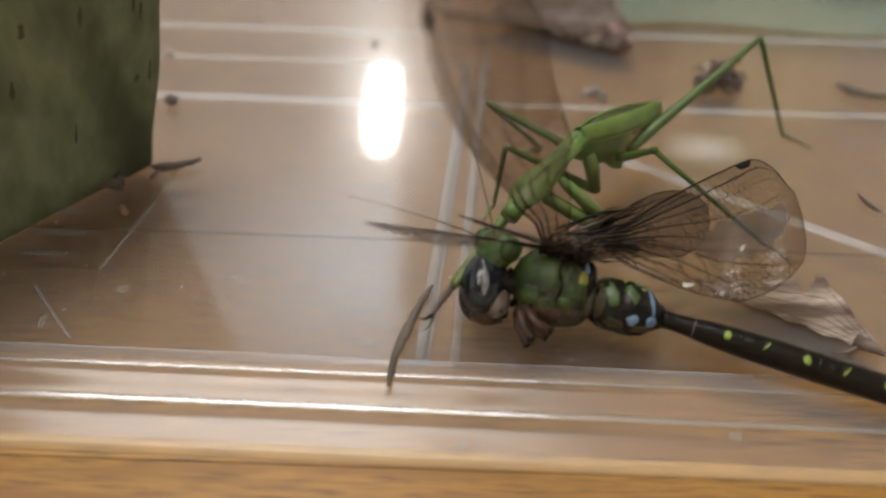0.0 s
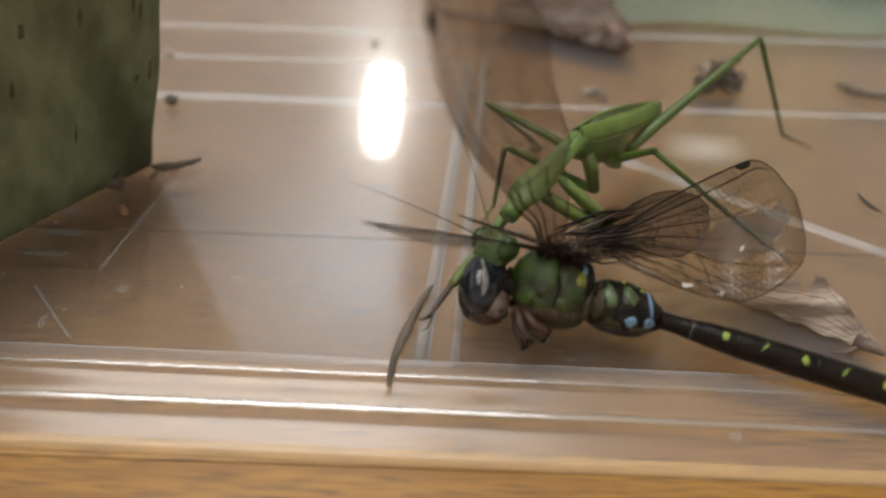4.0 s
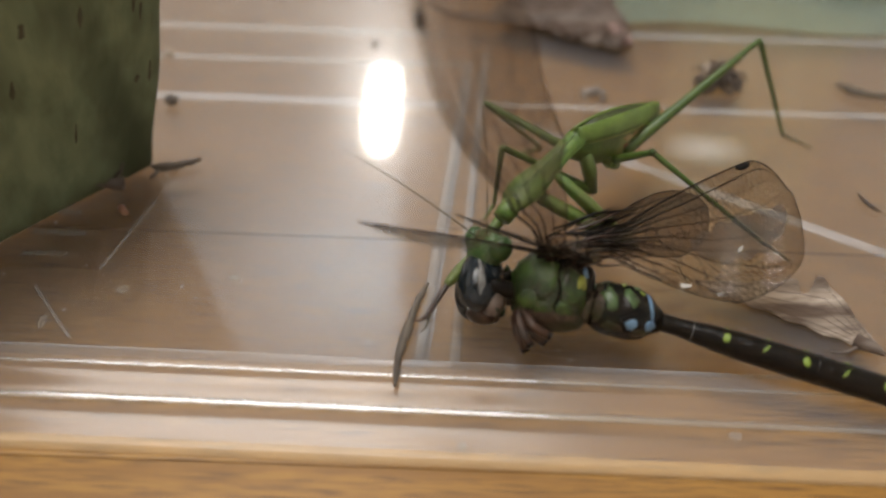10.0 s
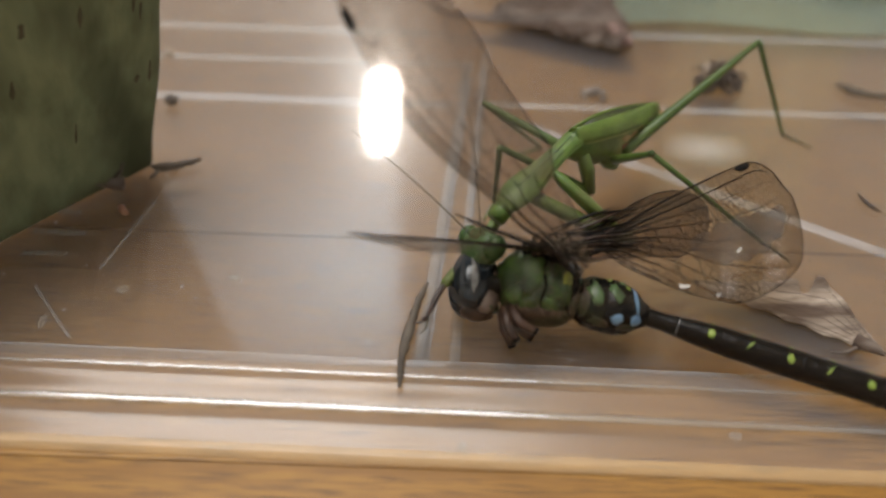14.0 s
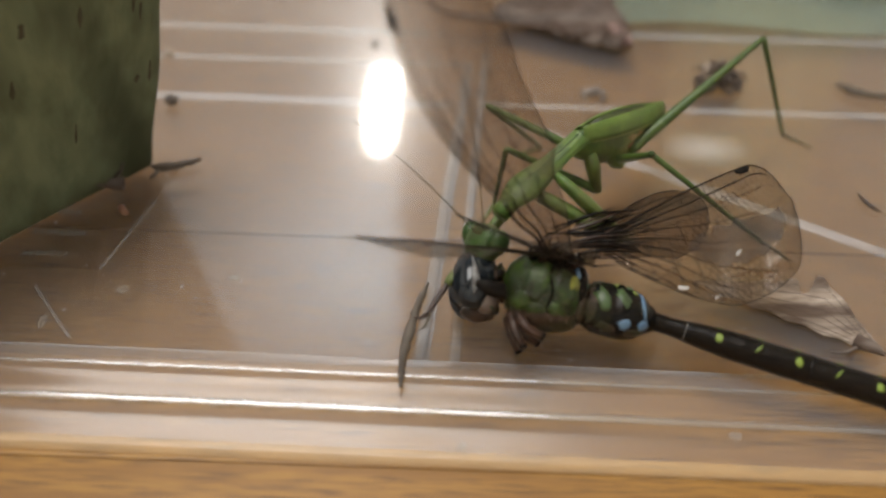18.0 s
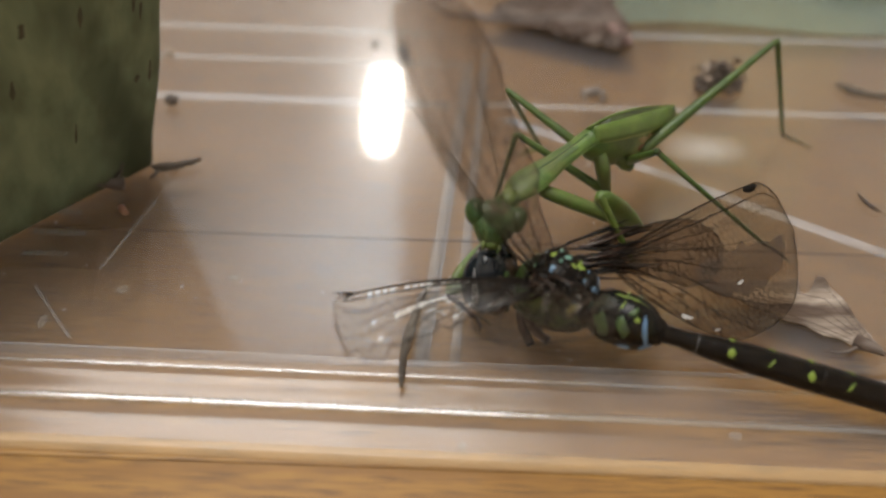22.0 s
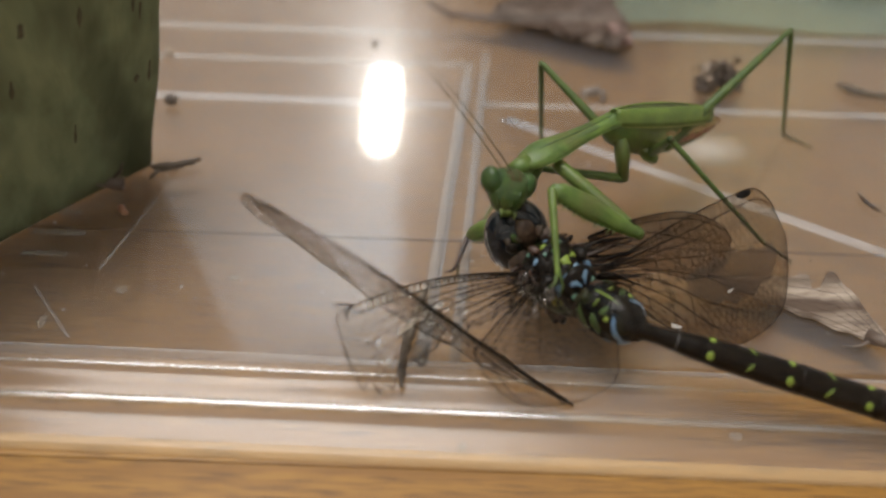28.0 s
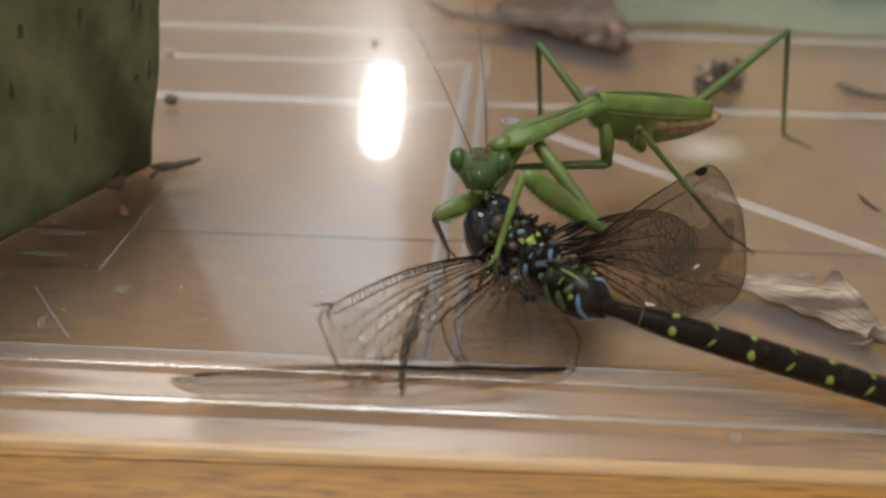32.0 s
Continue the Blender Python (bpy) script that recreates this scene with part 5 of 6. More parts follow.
    inner = fan_shape(15.5, lambda q: 0.56 * min(1, q / 0.55) ** 0.8 - 0.45 * max(0, q - 0.55), lambda q: -0.62 * min(1, q / 0.5) ** 0.75, 0.7, 0.4)
    p["hind_left"] = wing("wing", inner, CLEAR_FILM, d, 14, None, "clear inner half of the broken left hindwing", 12, 26, ((0.14, 0.14, 0.8), (0.22, 0.20, 0.72), (0.30, 0.34, 0.95), (0.42, 0.5, 0.95), (0.56, 0.74, 0.95), (0.72, 1.0, 0.8), (0.86, 1.0, 0.45)), 0.7, 0.6, 0.0, 0.985, 0.5)
    p["hind_left_tip"] = wing("wing", wing_shape(33.5, 13, 9.5, 0.5, 0, 0, 0.2), SMOKE, d, 15, (0.84, 0.92), "broken off outer half of the left hindwing", 9, 44, ((0.18, 0.3, 0.97), (0.32, 0.60, 0.95), (0.5, 1.0, 0.8)), 0.62, 0.5, 0.0, 0.985, 0.6)
    # the strip of film that hangs on behind the break
    hang = lambda u, v: Vector((-15 * u, 0.3 * math.sin(u * 9) - (9.4 - 6.6 * u) * v - 1.2 * u, 0.5 * math.sin(u * 6 + v * 3) * v))
    strip_film = part("torn_strip", Geo().sheet(hang, 20, 6), SMOKE, p["hind_left_tip"], "torn grey strip of wing film")
    g = Geo()
    for v, r in ((0, 0.2), (0.12, 0.14), (0.3, 0.1), (0.6, 0.08), (1.0, 0.07)):
        for q in range(14):
            g.stick(hang(q / 14, v), hang((q + 1) / 14, v), r)
    for q in range(22):
        g.stick(hang(q / 22, 0.12), hang(q / 22 + 0.01, 1.0 if q % 3 else 0.6), 0.03)
    part("veins", g, VEIN, strip_film)
    e = wing_shape(25.8, 13.0, 2.4, 0.86, 0.30, 0.0, 0.1)
    tip = e(0.9, 0)
    # pale cells whose colour stands in for glints on the film
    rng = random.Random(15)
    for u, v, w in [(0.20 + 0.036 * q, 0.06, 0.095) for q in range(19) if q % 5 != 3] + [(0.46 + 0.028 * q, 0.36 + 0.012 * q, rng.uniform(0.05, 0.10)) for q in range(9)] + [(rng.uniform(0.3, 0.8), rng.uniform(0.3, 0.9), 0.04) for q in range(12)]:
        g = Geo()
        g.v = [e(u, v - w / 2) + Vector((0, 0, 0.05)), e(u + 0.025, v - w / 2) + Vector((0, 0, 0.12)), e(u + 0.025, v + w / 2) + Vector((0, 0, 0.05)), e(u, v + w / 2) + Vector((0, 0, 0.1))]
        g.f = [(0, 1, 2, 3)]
        part("wing_cell", g, GLINT, p["fore_left"], "wing cell with a glint painted in pale colour", smooth=False)
    part("frayed_vein", Geo().ring_tube([tip, tip + Vector((1.4, 0.3, 0.1)), tip + Vector((2.8, 0.5, 0.1))], [0.16, 0.14, 0.05], 5).ring_tube([tip + Vector((0.3, 0, 0)), tip + Vector((1.2, -0.9, 0)), tip + Vector((1.1, -1.8, 0))], [0.14, 0.12, 0.05], 5), VEIN, p["fore_left"], "frayed black vein ends")
    p["head"] = hd
    return d, p


# ---- the mantis ----
def limb(name, length, r0, r1, mat, parent, label="", bulge=1.0, n=9):
    k = [(0, r0 * 0.8), (0.04, r0), (0.3, (r0 * 0.7 + r1 * 0.3) * bulge), (0.65, (r0 * 0.35 + r1 * 0.65) * bulge), (0.95, r1), (1, r1 * 0.8)]
    return part(name, Geo().ring_tube([(length * a, 0, 0) for a, _ in k], [r for _, r in k], n), mat, parent, label)


def mantis():
    m = thing("praying_mantis", "bright green praying mantis feeding on the dragonfly", "praying mantis")
    p = {}
    # rear body along -x from the waist at the origin, back towards +z
    p["abdomen"] = ab = part("abdomen", Geo().ring_tube([(2.0, 0, -0.6), (0.5, 0, -1.2), (-3, 0, -2.2), (-6.5, 0, -3.3), (-10.5, 0, -3.5), (-14.5, 0, -3.2), (-17.6, 0, -2.7), (-19.8, 0, -2.2), (-20.6, 0, -1.8)],
                                                       [(1.2, 1.3), (1.8, 2.0), (2.3, 2.8), (2.6, 3.2), (2.5, 3.1), (2.2, 2.5), (1.7, 1.8), (1.1, 1.1), (0.5, 0.5)], 20), BELLY, m, "plump green abdomen")
    flesh = skin([(-20.6, -1.8, 0.5, 0.5), (-19.8, -2.2, 1.1, 1.1), (-17.6, -2.7, 1.7, 1.8), (-14.5, -3.2, 2.2, 2.5), (-10.5, -3.5, 2.5, 3.1), (-6.5, -3.3, 2.6, 3.2), (-3, -2.2, 2.3, 2.8), (0.5, -1.2, 1.8, 2.0)])
    for k in range(6):
        x = -7.2 - 2.1 * k
        top, low = flesh(x, 90), flesh(x, -90)
        w, h, c = flesh(x, 0).y, (top.z - low.z) / 2, (top.z + low.z) / 2
        for s in (1, -1):
            part("side_mark", mark(flesh, x - 2.4, 26, 1.2, 0.55, 0.1, s, 140 + k, 0.06, 0.25, 11), TAN, ab, "tan stripe on the side")
            part("side_mark", mark(flesh, x - 2.5, 2, 1.15, 0.75, 0, s, 150 + k, 0.06, 0.3, 11), REDDISH, ab, "reddish-brown mark on the side")
    for s in (1, -1):
        def pad(u, v, s=s):
            w = 1.75 * math.sin(math.pi * min(1, 0.10 + 0.82 * u)) ** 0.5
            return (1.2 - 19.5 * u, s * (0.25 + 0.65 * math.sin(math.pi * min(1, u * 1.1)) + w * v), 1.5 - 1.9 * (v ** 2) - 1.0 * u + 0.5 * math.sin(math.pi * u))
        wp = solid(part("wing_pad", Geo().sheet(pad, 20, 6), GREEN_PAD, m, "long green wing pad with a pale edge"), 0.3)
        part("pad_edge", Geo().ring_tube([pad(k / 12, 1.0) for k in range(13)], [0.10] + [0.27] * 11 + [0.08], 6), PAD_EDGE, wp)
    part("back_wedge", Geo().ring_tube([(-1.0, 0, 1.35), (-4, 0, 1.45), (-8, 0, 1.3), (-12, 0, 0.95), (-16, 0, 0.5), (-18, 0, 0.3)], [(0.3, 0.15), (0.8, 0.2), (0.95, 0.2), (0.85, 0.2), (0.55, 0.15), (0.2, 0.1)], 10), WEDGE, m, "dark wedge between the wing pads")
    part("chest", Geo().ring_tube([(2.2, 0, -0.4), (0, 0, -1.4), (-4, 0, -2.6), (-7, 0, -3.4), (-9, 0, -3.2)], [(1.2, 1.3), (2.0, 2.5), (2.4, 3.4), (2.3, 3.3), (1.6, 2.2)], 16), GREEN, m)
    part("hip", Geo().ring_tube([(-0.6, 1.2, -2.6), (-1.4, 2.2, -5.2), (-2.2, 3.2, -8.8)], [1.0, 1.15, 0.8], 10), GREEN, m)
    part("hip", Geo().ring_tube([(-5.5, 1.0, -4.2), (-7.0, 2.0, -5.6), (-8.0, 2.4, -6.4)], [1.2, 1.25, 0.8], 10), GREEN, m)
    # long front chest, along +x from the waist
    p["pronotum"] = pr = part("pronotum", Geo().ring_tube([(-1.0, 0, 0), (0.4, 0, 0.05), (2, 0, 0.1), (5, 0, 0.1), (8.5, 0, 0.1), (11, 0, 0.15), (13, 0, 0.2), (14.6, 0, 0.15), (16.2, 0, 0), (17.4, 0, -0.2), (17.9, 0, -0.3)],
                                                          [(1.35, 0.9), (1.6, 1.05), (1.5, 0.95), (1.45, 0.85), (1.7, 0.9), (2.15, 1.0), (2.4, 1.1), (2.35, 1.1), (1.95, 1.0), (1.35, 0.75), (0.7, 0.4)], 18), GREEN, m, "long flat green neck shield")
    for s in (1, -1):
        part("rim", Geo().ring_tube([(0.4, s * 1.58, 0), (5, s * 1.42, 0), (8.5, s * 1.68, 0), (11, s * 2.13, 0.05), (13, s * 2.38, 0.1), (14.6, s * 2.33, 0.1), (16.2, s * 1.93, -0.05)], [0.08, 0.12, 0.12, 0.14, 0.14, 0.12, 0.06], 6), GREEN, pr)
    part("midline", Geo().ring_tube([(1.0, 0, 0.78), (4, 0, 0.66), (8.5, 0, 0.68), (11, 0, 0.80), (13.5, 0, 0.92), (15.5, 0, 0.78)], [(0.6, 0.26), (1.0, 0.29), (1.15, 0.30), (1.4, 0.32), (1.3, 0.32), (0.5, 0.2)], 12), DUSK, pr, "brownish stripe along the back")
    part("keel", Geo().ring_tube([(0.5, 0, 1.06), (5, 0, 0.92), (9, 0, 0.98), (13, 0, 1.24), (14.4, 0, 1.22)], [0.12, 0.14, 0.16, 0.16, 0.06], 6), GREEN_DARK, pr)
    part("cross_groove", Geo().ring_tube([(12.6, -1.7, 0.75), (12.9, 0, 1.28), (12.6, 1.7, 0.75)], [0.06, 0.12, 0.06], 6), GREEN_DARK, pr)
    part("neck", Geo().ring_tube([(16.4, 0, -0.3), (17.8, 0, -0.5), (19.2, 0, -0.8)], [1.35, 1.4, 1.3], 14), GREEN, pr)
    # head: x to its left eye, -z to the mouth, +y out of the face
    p["head"] = hd = part("head", Geo().ring_tube([(0, -0.2, 2.6), (0, -0.1, 2.4), (0, 0.0, 1.8), (0, 0.15, 0.5), (0, 0.3, -0.6), (0, 0.35, -1.6), (0, 0.3, -2.5), (0, 0.2, -3.0)],
                                                  [(1.4, 0.7), (2.5, 1.3), (3.4, 1.8), (3.55, 2.0), (3.0, 2.0), (2.3, 1.75), (1.7, 1.35), (1.0, 0.7)], 20, (0, 1, 0)), GREEN_DARK, m, "rounded triangular green head")
    for s in (1, -1):
        part("eye", Geo().ball((s * 2.75, 0.2, 0.95), (1.35, 1.65, 1.85), 18, 12, Euler((0, s * 0.3, 0)).to_matrix()), EYE_GREEN, hd, "glossy green eye")
        part("palp", Geo().ring_tube([(s * 0.9, 1.1, -2.2), (s * 1.2, 1.5, -2.9), (s * 0.9, 1.7, -3.5)], [0.26, 0.22, 0.12], 6), GREEN, hd)
    for k in range(7):
        f = (k - 3) / 3
        part("face_groove", Geo().ring_tube([(2.6 * f, 1.72 - 0.75 * f * f, 1.0), (2.3 * f, 2.12 - 0.7 * f * f, -0.2), (1.9 * f, 2.08 - 0.6 * f * f, -1.2), (1.4 * f, 1.68 - 0.4 * f * f, -2.3)], [0.10, 0.26, 0.26, 0.10], 6), GREEN_LEG if k % 2 else GREEN_DARK, hd)
    part("crown", Geo().ball((0, 0.12, 1.5), (2.75, 1.84, 1.5), 24, 14), CROWN, hd, "brownish crown")
    part("mouth", Geo().ball((0, 1.0, -2.7), (1.1, 0.8, 0.7), 10, 8), GREEN_PAD, hd, "pale green mouth parts")
    for q in ("near", "far"):
        p["feeler_" + q] = part("antenna", Geo().ring_tube([(k * 2.2, 0, 0.02 * k * k) for k in range(11)], [0.10 - 0.0065 * k for k in range(11)], 6), FEELER, m, "thin brown feeler")
    for leg in ("far_mid", "near_mid", "far_hind", "near_hind"):
        lf, lt = LEGS[leg]
        p[leg + "_femur"] = limb("thigh", lf, 1.0 if leg == "far_hind" else 0.75, 0.46, GREEN_LEG, m, bulge=1.0)
        if leg == "near_hind":
            part("knee", Geo().ball((lf, 0, 0), (0.62, 0.58, 0.58), 10, 8), CROWN, p[leg + "_femur"], "dark knee joint")
        p[leg + "_tibia"] = limb("shin", lt, 0.46, 0.30, GREEN_LEG, m)
        p[leg + "_tarsus"] = t = part("foot", Geo().ring_tube([(0, 0, 0), (1.2, 0, 0.1), (2.4, 0, 0.15), (3.6, 0, 0.1), (4.4, 0, 0)], [0.34, 0.28, 0.24, 0.22, 0.12], 7), FEELER if "hind" in leg else GREEN_LEG, m)
        part("claw", Geo().ring_tube([(4.2, 0, 0), (4.9, 0.35, 0.1), (5.2, 0.6, -0.1)], [0.12, 0.1, 0.04], 5).ring_tube([(4.2, 0, 0), (4.9, -0.35, 0.1), (5.2, -0.6, -0.1)], [0.12, 0.1, 0.04], 5), FEELER, t)
    for q in ("near", "far"):
        a, b, c = ARMS[q]
        e = 1.0 if q == "near" else 0.8
        p[q + "_coxa"] = limb("upper_arm", a, 0.95 * e, 0.8 * e, GREEN, m, "green grasping arm", 1.15, 12)
        p[q + "_femur"] = fm = part("grasping_thigh", Geo().ring_tube([(0, 0, 0), (b * 0.08, 0, 0), (b * 0.3, 0, 0), (b * 0.6, 0, 0), (b * 0.9, 0, 0), (b, 0, 0)],
                                                                  [(0.4 * e, 0.45 * e), (0.6 * e, 0.75 * e), (0.85 * e, 1.25 * e), (1.0 * e, 1.7 * e), (0.85 * e, 1.35 * e), (0.5 * e, 0.6 * e)], 14), GREEN, m, "broad green grasping thigh with spines")
        g = Geo()
        for k in range(11):
            x = b * (0.28 + 0.058 * k)
            for s in (0.5, -0.5):
                g.ring_tube([(x, s * 0.8 * e, -1.1 * e), (x + 0.15, s * 0.9 * e, (-1.75 - 0.3 * (k % 2)) * e)], [0.16, 0.04], 5)
        part("thigh_spines", g, GREEN, fm, "row of small spines")
        part("thigh_line", Geo().ring_tube([(b * k, -0.92 * e * (0.55 + 0.6 * k), 0.1) for k in (0.08, 0.25, 0.45, 0.65)], [0.08, 0.14, 0.14, 0.06], 5), GREEN_PALE, fm)
        p[q + "_tibia"] = tb = limb("grasping_shin", c, 0.6 * e, 0.35 * e, GREEN_PAD, m) if q == "near" else limb("grasping_shin", c, 0.42, 0.26, BROWN_LEG, m, "thin dark shin")
        g = Geo()
        for k in range(9):
            x = c * (0.2 + 0.08 * k)
            g.ring_tube([(x, 0.12, -0.2), (x + 0.25, 0.2, -0.75)], [0.09, 0.02], 5)
        g.ring_tube([(c * 0.96, 0, 0), (c + 0.9, 0, -0.5), (c + 1.3, 0, -1.4)], [0.35, 0.22, 0.04], 6)
        part("shin_spines", g, GREEN_LEG if q == "near" else BROWN_LEG, tb)
        part("fore_foot", Geo().ring_tube([(c * 0.9, 0, 0.2), (c + 0.5, 0.3, 0.5), (c + 1.2, 0.5, 0.6), (c + 1.9, 0.7, 0.3)], [0.2, 0.17, 0.15, 0.08], 6), GREEN_LEG if q == "near" else FEELER, tb)
    return m, p


# ---- poses ----
def sample(rows, t):
    """Smooth value of a track of (seconds, x, y, z) at t."""
    if t <= rows[0][0]:
        return Vector(rows[0][1:])
    for i in range(len(rows) - 1):
        a, b = rows[i], rows[i + 1]
        if t <= b[0]:
            k = (t - a[0]) / (b[0] - a[0])
            k = k * k * (3 - 2 * k)
            return Vector(a[1:]).lerp(Vector(b[1:]), k)
    return Vector(rows[-1][1:])


def frame_of(origin, x, y):
    """Pose in millimetres with the x axis along x and the y axis near y."""
    x = x.normalized()
    z = x.cross(y).normalized()
    y = z.cross(x)
    m = Matrix((x, y, z)).transposed().to_4x4()
    m.translation = Vector(origin) * MM
    return m


def knee_of(hip, foot, guide, a, b):
    """The joint of a two-bone leg, bent towards the guide."""
    d = foot - hip
    n = min(d.length, (a + b) * 0.999)
    d = d.normalized()
    c = (a * a - b * b + n * n) / (2 * n)
    h = math.sqrt(max(a * a - c * c, 0.01))
    g = guide - hip
    g = g - d * g.dot(d)
    return hip + d * c + g.normalized() * h


# forward and back directions of the dragonfly's chest
PREY_FRONT = [(0, -0.975, 0.13, 0.14), (21, -0.975, 0.10, 0.14), (22, -0.88, 0.38, 0.0), (23, -0.62, 0.75, -0.10), (25, -0.60, 0.76, -0.12), (28, -0.61, 0.76, -0.20), (30, -0.60, 0.76, -0.20), (30.5, -0.58, 0.76, -0.08), (31, -0.57, 0.78, -0.18), (32, -0.62, 0.76, -0.20)]
PREY_BACK = [(0, 0.1, 0.86, 0.5), (20.8, 0.1, 0.86, 0.5), (21.5, 0.1, 0.6, 0.8), (22, 0.1, 0.1, 1.0), (22.6, 0.12, -0.35, 0.9), (23, 0.12, -0.45, 0.85), (32, 0.12, -0.55, 0.8)]
TAIL_BACK = [(0, 0.0, 0.25, 0.97), (21, 0, 0.25, 0.97), (22.6, 0, -0.2, 0.97), (23, 0, -0.35, 0.9), (32, 0, -0.40, 0.9)]
FORE_LEAD = [(0, 0.0, 0.8, -0.6), (21, 0.0, 0.8, -0.6), (22, 0, 0.7, 0.0), (23, 0, 0.7, 0.7), (32, 0, 0.7, 0.7)]
INNER_LEAD = [(0, 0, 0.76, -0.65), (21, 0, 0.76, -0.65), (22, -0.75, 0.3, -0.3), (23, -1, 0, 0.0), (32, -1, 0.0, 0.0)]
RIGHT_LEAD = [(0, 0, 0.80, 0.18), (21, 0, 0.80, 0.18), (22.5, 0, 0.85, 0.5), (32, 0, 0.85, 0.55)]
FACE_UP = [(0, 0.35, 0.62, 0.70), (21, 0.35, 0.62, 0.70), (22.5, 0.10, 0.66, 0.74), (28, 0.10, 0.66, 0.74), (30, -0.05, 0.66, 0.74), (32, 0.05, 0.66, 0.74)]
FACE_OUT = [(0, -0.80, -0.40, 0.45), (21, -0.80, -0.40, 0.45), (22.5, 0.45, -0.72, 0.42), (28, 0.48, -0.70, 0.40), (29, 0.40, -0.72, 0.42), (30, 0.05, -0.78, 0.45), (31, 0.30, -0.76, 0.42), (32, -0.05, -0.78, 0.40)]


def motions():
    steps = [k * 0.25 for k in range(129)]
    prey_rows, rows = [], {k: [] for k in prey_parts}
    for t in steps:
        w = sample(PREY_WAIST, t)
        body = frame_of(w, sample(PREY_FRONT, t), sample(PREY_BACK, t).cross(sample(PREY_FRONT, t)))
        prey_rows.append((t, body))
        inv = body.inverted()
        tail = sample(PREY_TAIL, t) - w
        rows["abdomen"].append((t, inv @ frame_of(w, tail, sample(TAIL_BACK, t).cross(tail))))

        held = body.copy()
        held.translation = sample(PREY_HEAD, t) * MM - body.to_3x3() @ Vector((24.3 * MM, 0, 0))
        rows["head"].append((t, inv @ held))

        def spot(x, y, z):
            return (body @ (Vector((x, y, z)) * MM)) / MM
        lead = sample(FORE_LEAD, t)
        r = spot(15.2, 3.6, 4.7)
        rows["fore_left"].append((t, inv @ frame_of(r, sample(FORE_TIP, t) - r, lead)))
        br = sample(HIND_BREAK, t)
        hl = sample(HIND_LEAD, t)
        r = sample(INNER_ROOT, t)
        rows["hind_left"].append((t, inv @ frame_of(r, sample(INNER_TIP, t) - r, sample(INNER_LEAD, t))))
        joint = br
        rows["hind_left_tip"].append((t, inv @ frame_of(joint, sample(HIND_TIP, t) - joint, hl)))
        r = sample(STUB_ROOT, t)
        rows["fore_right"].append((t, inv @ frame_of(r, sample(RIGHT_FORE, t) - r, Vector((0, 0.7, 0.7)))))
        r = sample(RIGHT_ROOT, t)
        rows["hind_right"].append((t, inv @ frame_of(r, sample(RIGHT_HIND, t) - r, sample(RIGHT_LEAD, t))))
    walk(prey, prey_rows)
    for k, ob in prey_parts.items():
        walk(ob, rows[k])

    man_rows, rows = [], {k: [] for k in mantis_parts}
    for t in steps:
        w, a, nk, fc = (sample(q, t) for q in (MANTIS_WAIST, MANTIS_REAR, MANTIS_NECK, MANTIS_FACE))
        body = frame_of(w, w - a, Vector((0, 0, 1)).cross(w - a))
        man_rows.append((t, body))
        inv = body.inverted()
        pro = frame_of(w, nk - w, Vector((0, 0, 1)).cross(nk - w))
        rows["abdomen"].append((t, Matrix()))
        rows["pronotum"].append((t, inv @ pro))
        up, out = sample(FACE_UP, t), sample(FACE_OUT, t)
        neck = (pro @ Vector((17.4 * MM, 0, -0.4 * MM))) / MM
        face = neck + (fc - neck).normalized() * min((fc - neck).length, 7.0)
        side = out.cross(up)
        hm = frame_of(face, side, out)
        rows["head"].append((t, inv @ hm))

        def on_head(x, y, z):
            return (hm @ (Vector((x, y, z)) * MM)) / MM

        def on_body(x, y, z):
            return (body @ (Vector((x, y, z)) * MM)) / MM
        for q, s, tips in (("near", -0.8, FEELER_NEAR), ("far", 0.8, FEELER_FAR)):
            r = on_head(s, 1.2, 1.4)
            rows["feeler_" + q].append((t, inv @ frame_of(r, sample(tips, t) - r, Vector((0, 1, 0)))))
        for leg, hip, guide in (("far_mid", (0, -1.6, -3.0), KNEE_FAR_MID), ("near_mid", (-2.2, 3.2, -8.6), KNEE_NEAR_MID),
                                ("far_hind", (-9, 2.4, -4.4), KNEE_FAR_HIND), ("near_hind", (-7, 2.0, -5.4), KNEE_NEAR_HIND)):
            h = on_body(*hip)
            slip = sample(FOOT_SLIP, t) if leg == "near_hind" else Vector()
            foot, toe = Vector(FEET[leg]) + slip, Vector(TOES[leg]) + slip
            lf, lt = LEGS[leg]
            kn = knee_of(h, foot, sample(guide, t), lf, lt)
            rows[leg + "_femur"].append((t, inv @ frame_of(h, kn - h, Vector((0, 1, 0.2)))))
            rows[leg + "_tibia"].append((t, inv @ frame_of(kn, foot - kn, Vector((0, 1, 0.2)))))
            rows[leg + "_tarsus"].append((t, inv @ frame_of(foot, toe - foot, Vector((-(toe - foot).y, (toe - foot).x, 0)))))
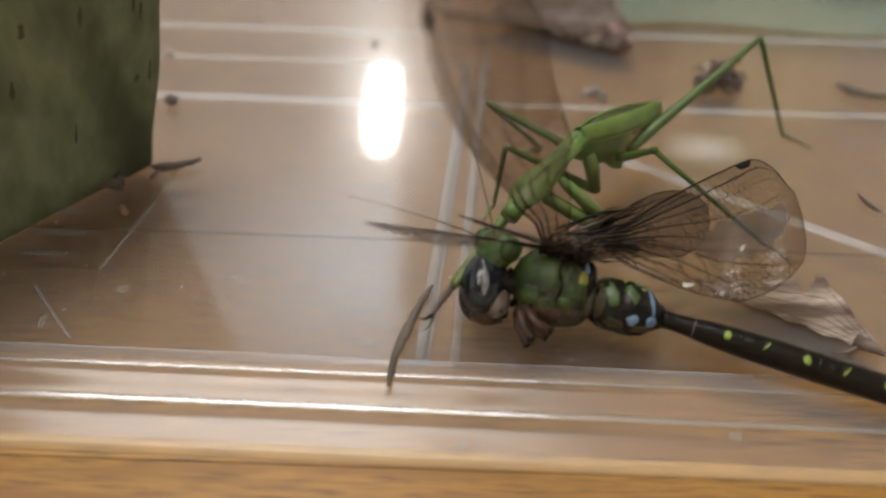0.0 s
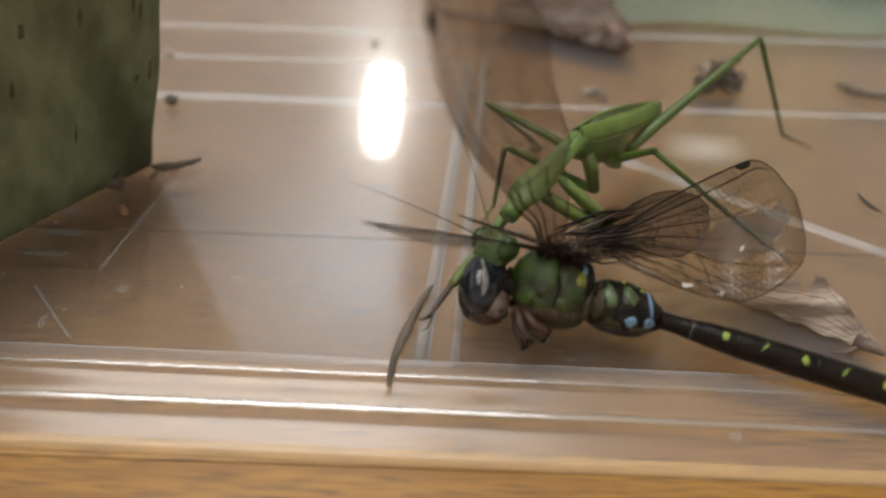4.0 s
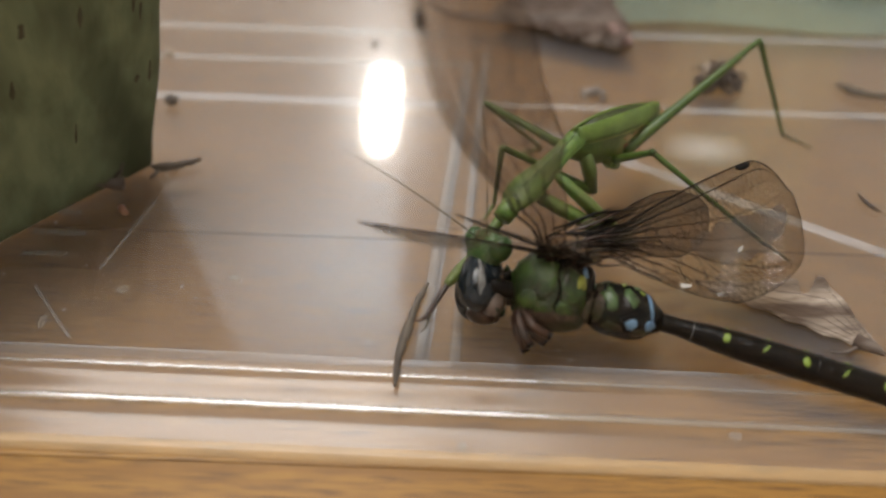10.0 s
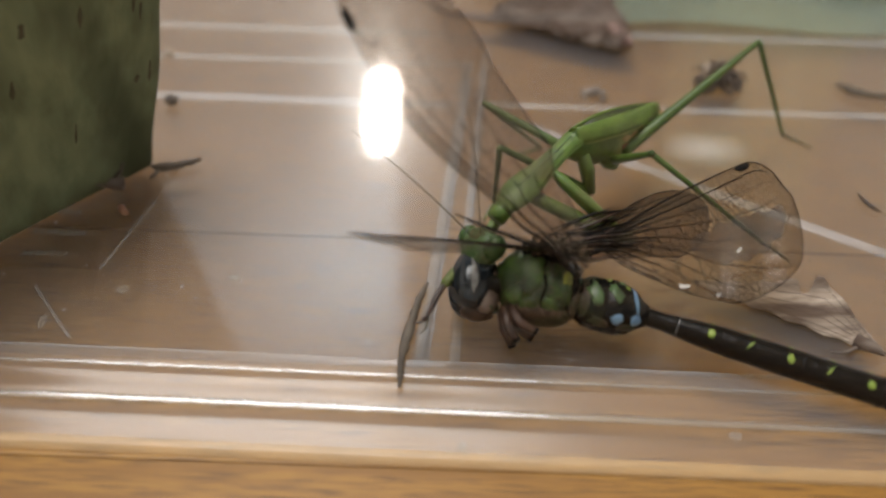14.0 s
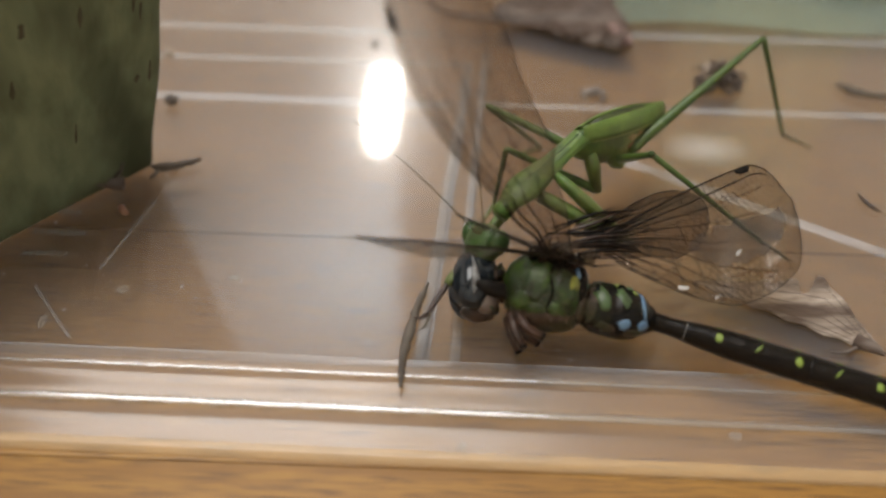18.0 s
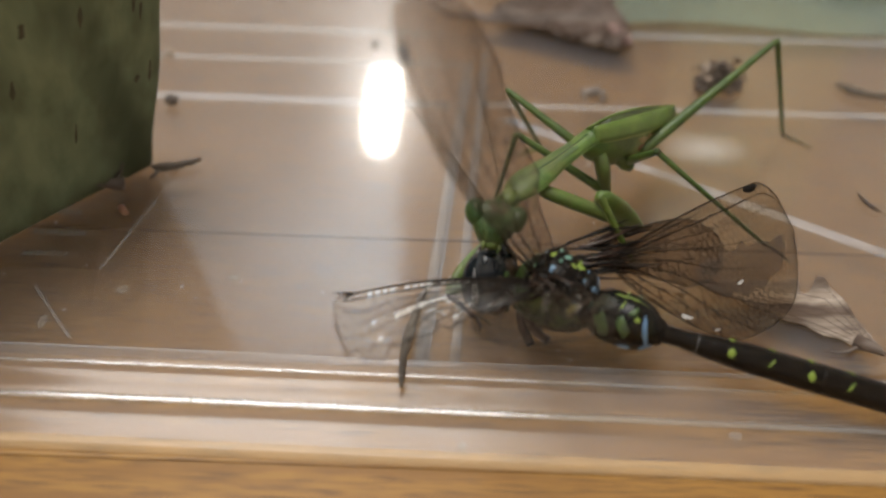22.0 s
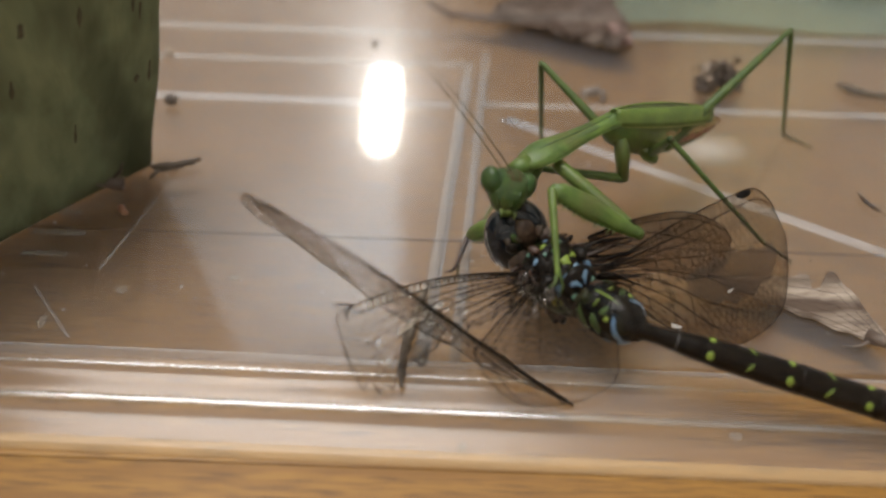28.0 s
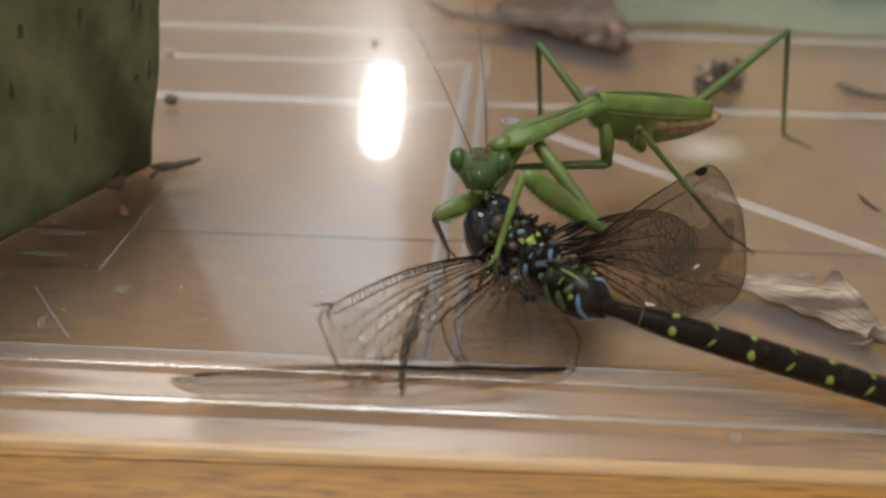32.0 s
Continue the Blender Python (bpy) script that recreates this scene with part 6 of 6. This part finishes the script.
        for q, s, el, wr, cl in (("near", -1, NEAR_ELBOW, NEAR_WRIST, NEAR_CLAW), ("far", 1, FAR_ELBOW, FAR_WRIST, FAR_CLAW)):
            h = (pro @ Vector((12.5 * MM, -s * 1.2 * MM, -1.4 * MM))) / MM
            la, lb, _ = ARMS[q]
            e = h + (sample(el, t) - h).normalized() * la
            k = e + (sample(wr, t) - e).normalized() * lb
            side = Vector((0, 0.75, -0.65))
            turned = min(1, max(0, (t - 21.2) / 1.2))
            roll = (k - e).cross(side).normalized().lerp(-side, turned)
            rows[q + "_coxa"].append((t, inv @ frame_of(h, e - h, side)))
            rows[q + "_femur"].append((t, inv @ frame_of(e, k - e, roll)))
            rows[q + "_tibia"].append((t, inv @ frame_of(k, sample(cl, t) - k, side)))
    walk(mantis_thing, man_rows)
    for k, ob in mantis_parts.items():
        if k != "abdomen":
            walk(ob, rows[k])
    walk(leaf_scrap, [(t, pose(x * MM, y * MM, 0.15 * MM)) for t, x, y in ((0, 47, -9), (25.5, 47, -9), (26.5, 48.3, -8.2), (27.5, 48.8, -7.9), (30, 48.8, -7.9), (31, 49.2, -7.6), (32, 49.4, -7.5))])
    walk(stalk, [(t, pose(x * MM, y * MM, 0.7 * MM, 0, 0, a)) for t, x, y, a in ((0, -6.3, -26.9, 77), (9.4, -6.3, -26.9, 77), (9.9, -5.6, -26.9, 81), (10.4, -5.0, -27.0, 84), (32, -4.6, -27.0, 84))])


LEGS = {"far_mid": (13.8, 21.8), "near_mid": (16.0, 14.5), "far_hind": (29.9, 20.8), "near_hind": (9.4, 21.5)}
ARMS = {"near": (15.5, 15.0, 12.0), "far": (10.5, 9.6, 5.2)}

leaf_scrap = debris()
green_board()
far_leaf()
green_sheet()
stalk = thing("dry_stalk", "thin grey-brown dry stalk on the cage floor", "stalk")
part("stem", knobby([(0, 0, 0), (1.6, 0.2, 0.1), (5, 0.55, 0.2), (9, 0.5, 0.1), (13, 0.1, 0.1), (16.5, -0.3, 0.2), (18.8, -0.8, 0.3)], [0.2, 0.42, 0.6, 0.65, 0.62, 0.5, 0.25], 9), TWIG, stalk)
prey, prey_parts = dragonfly()
mantis_thing, mantis_parts = mantis()
motions()
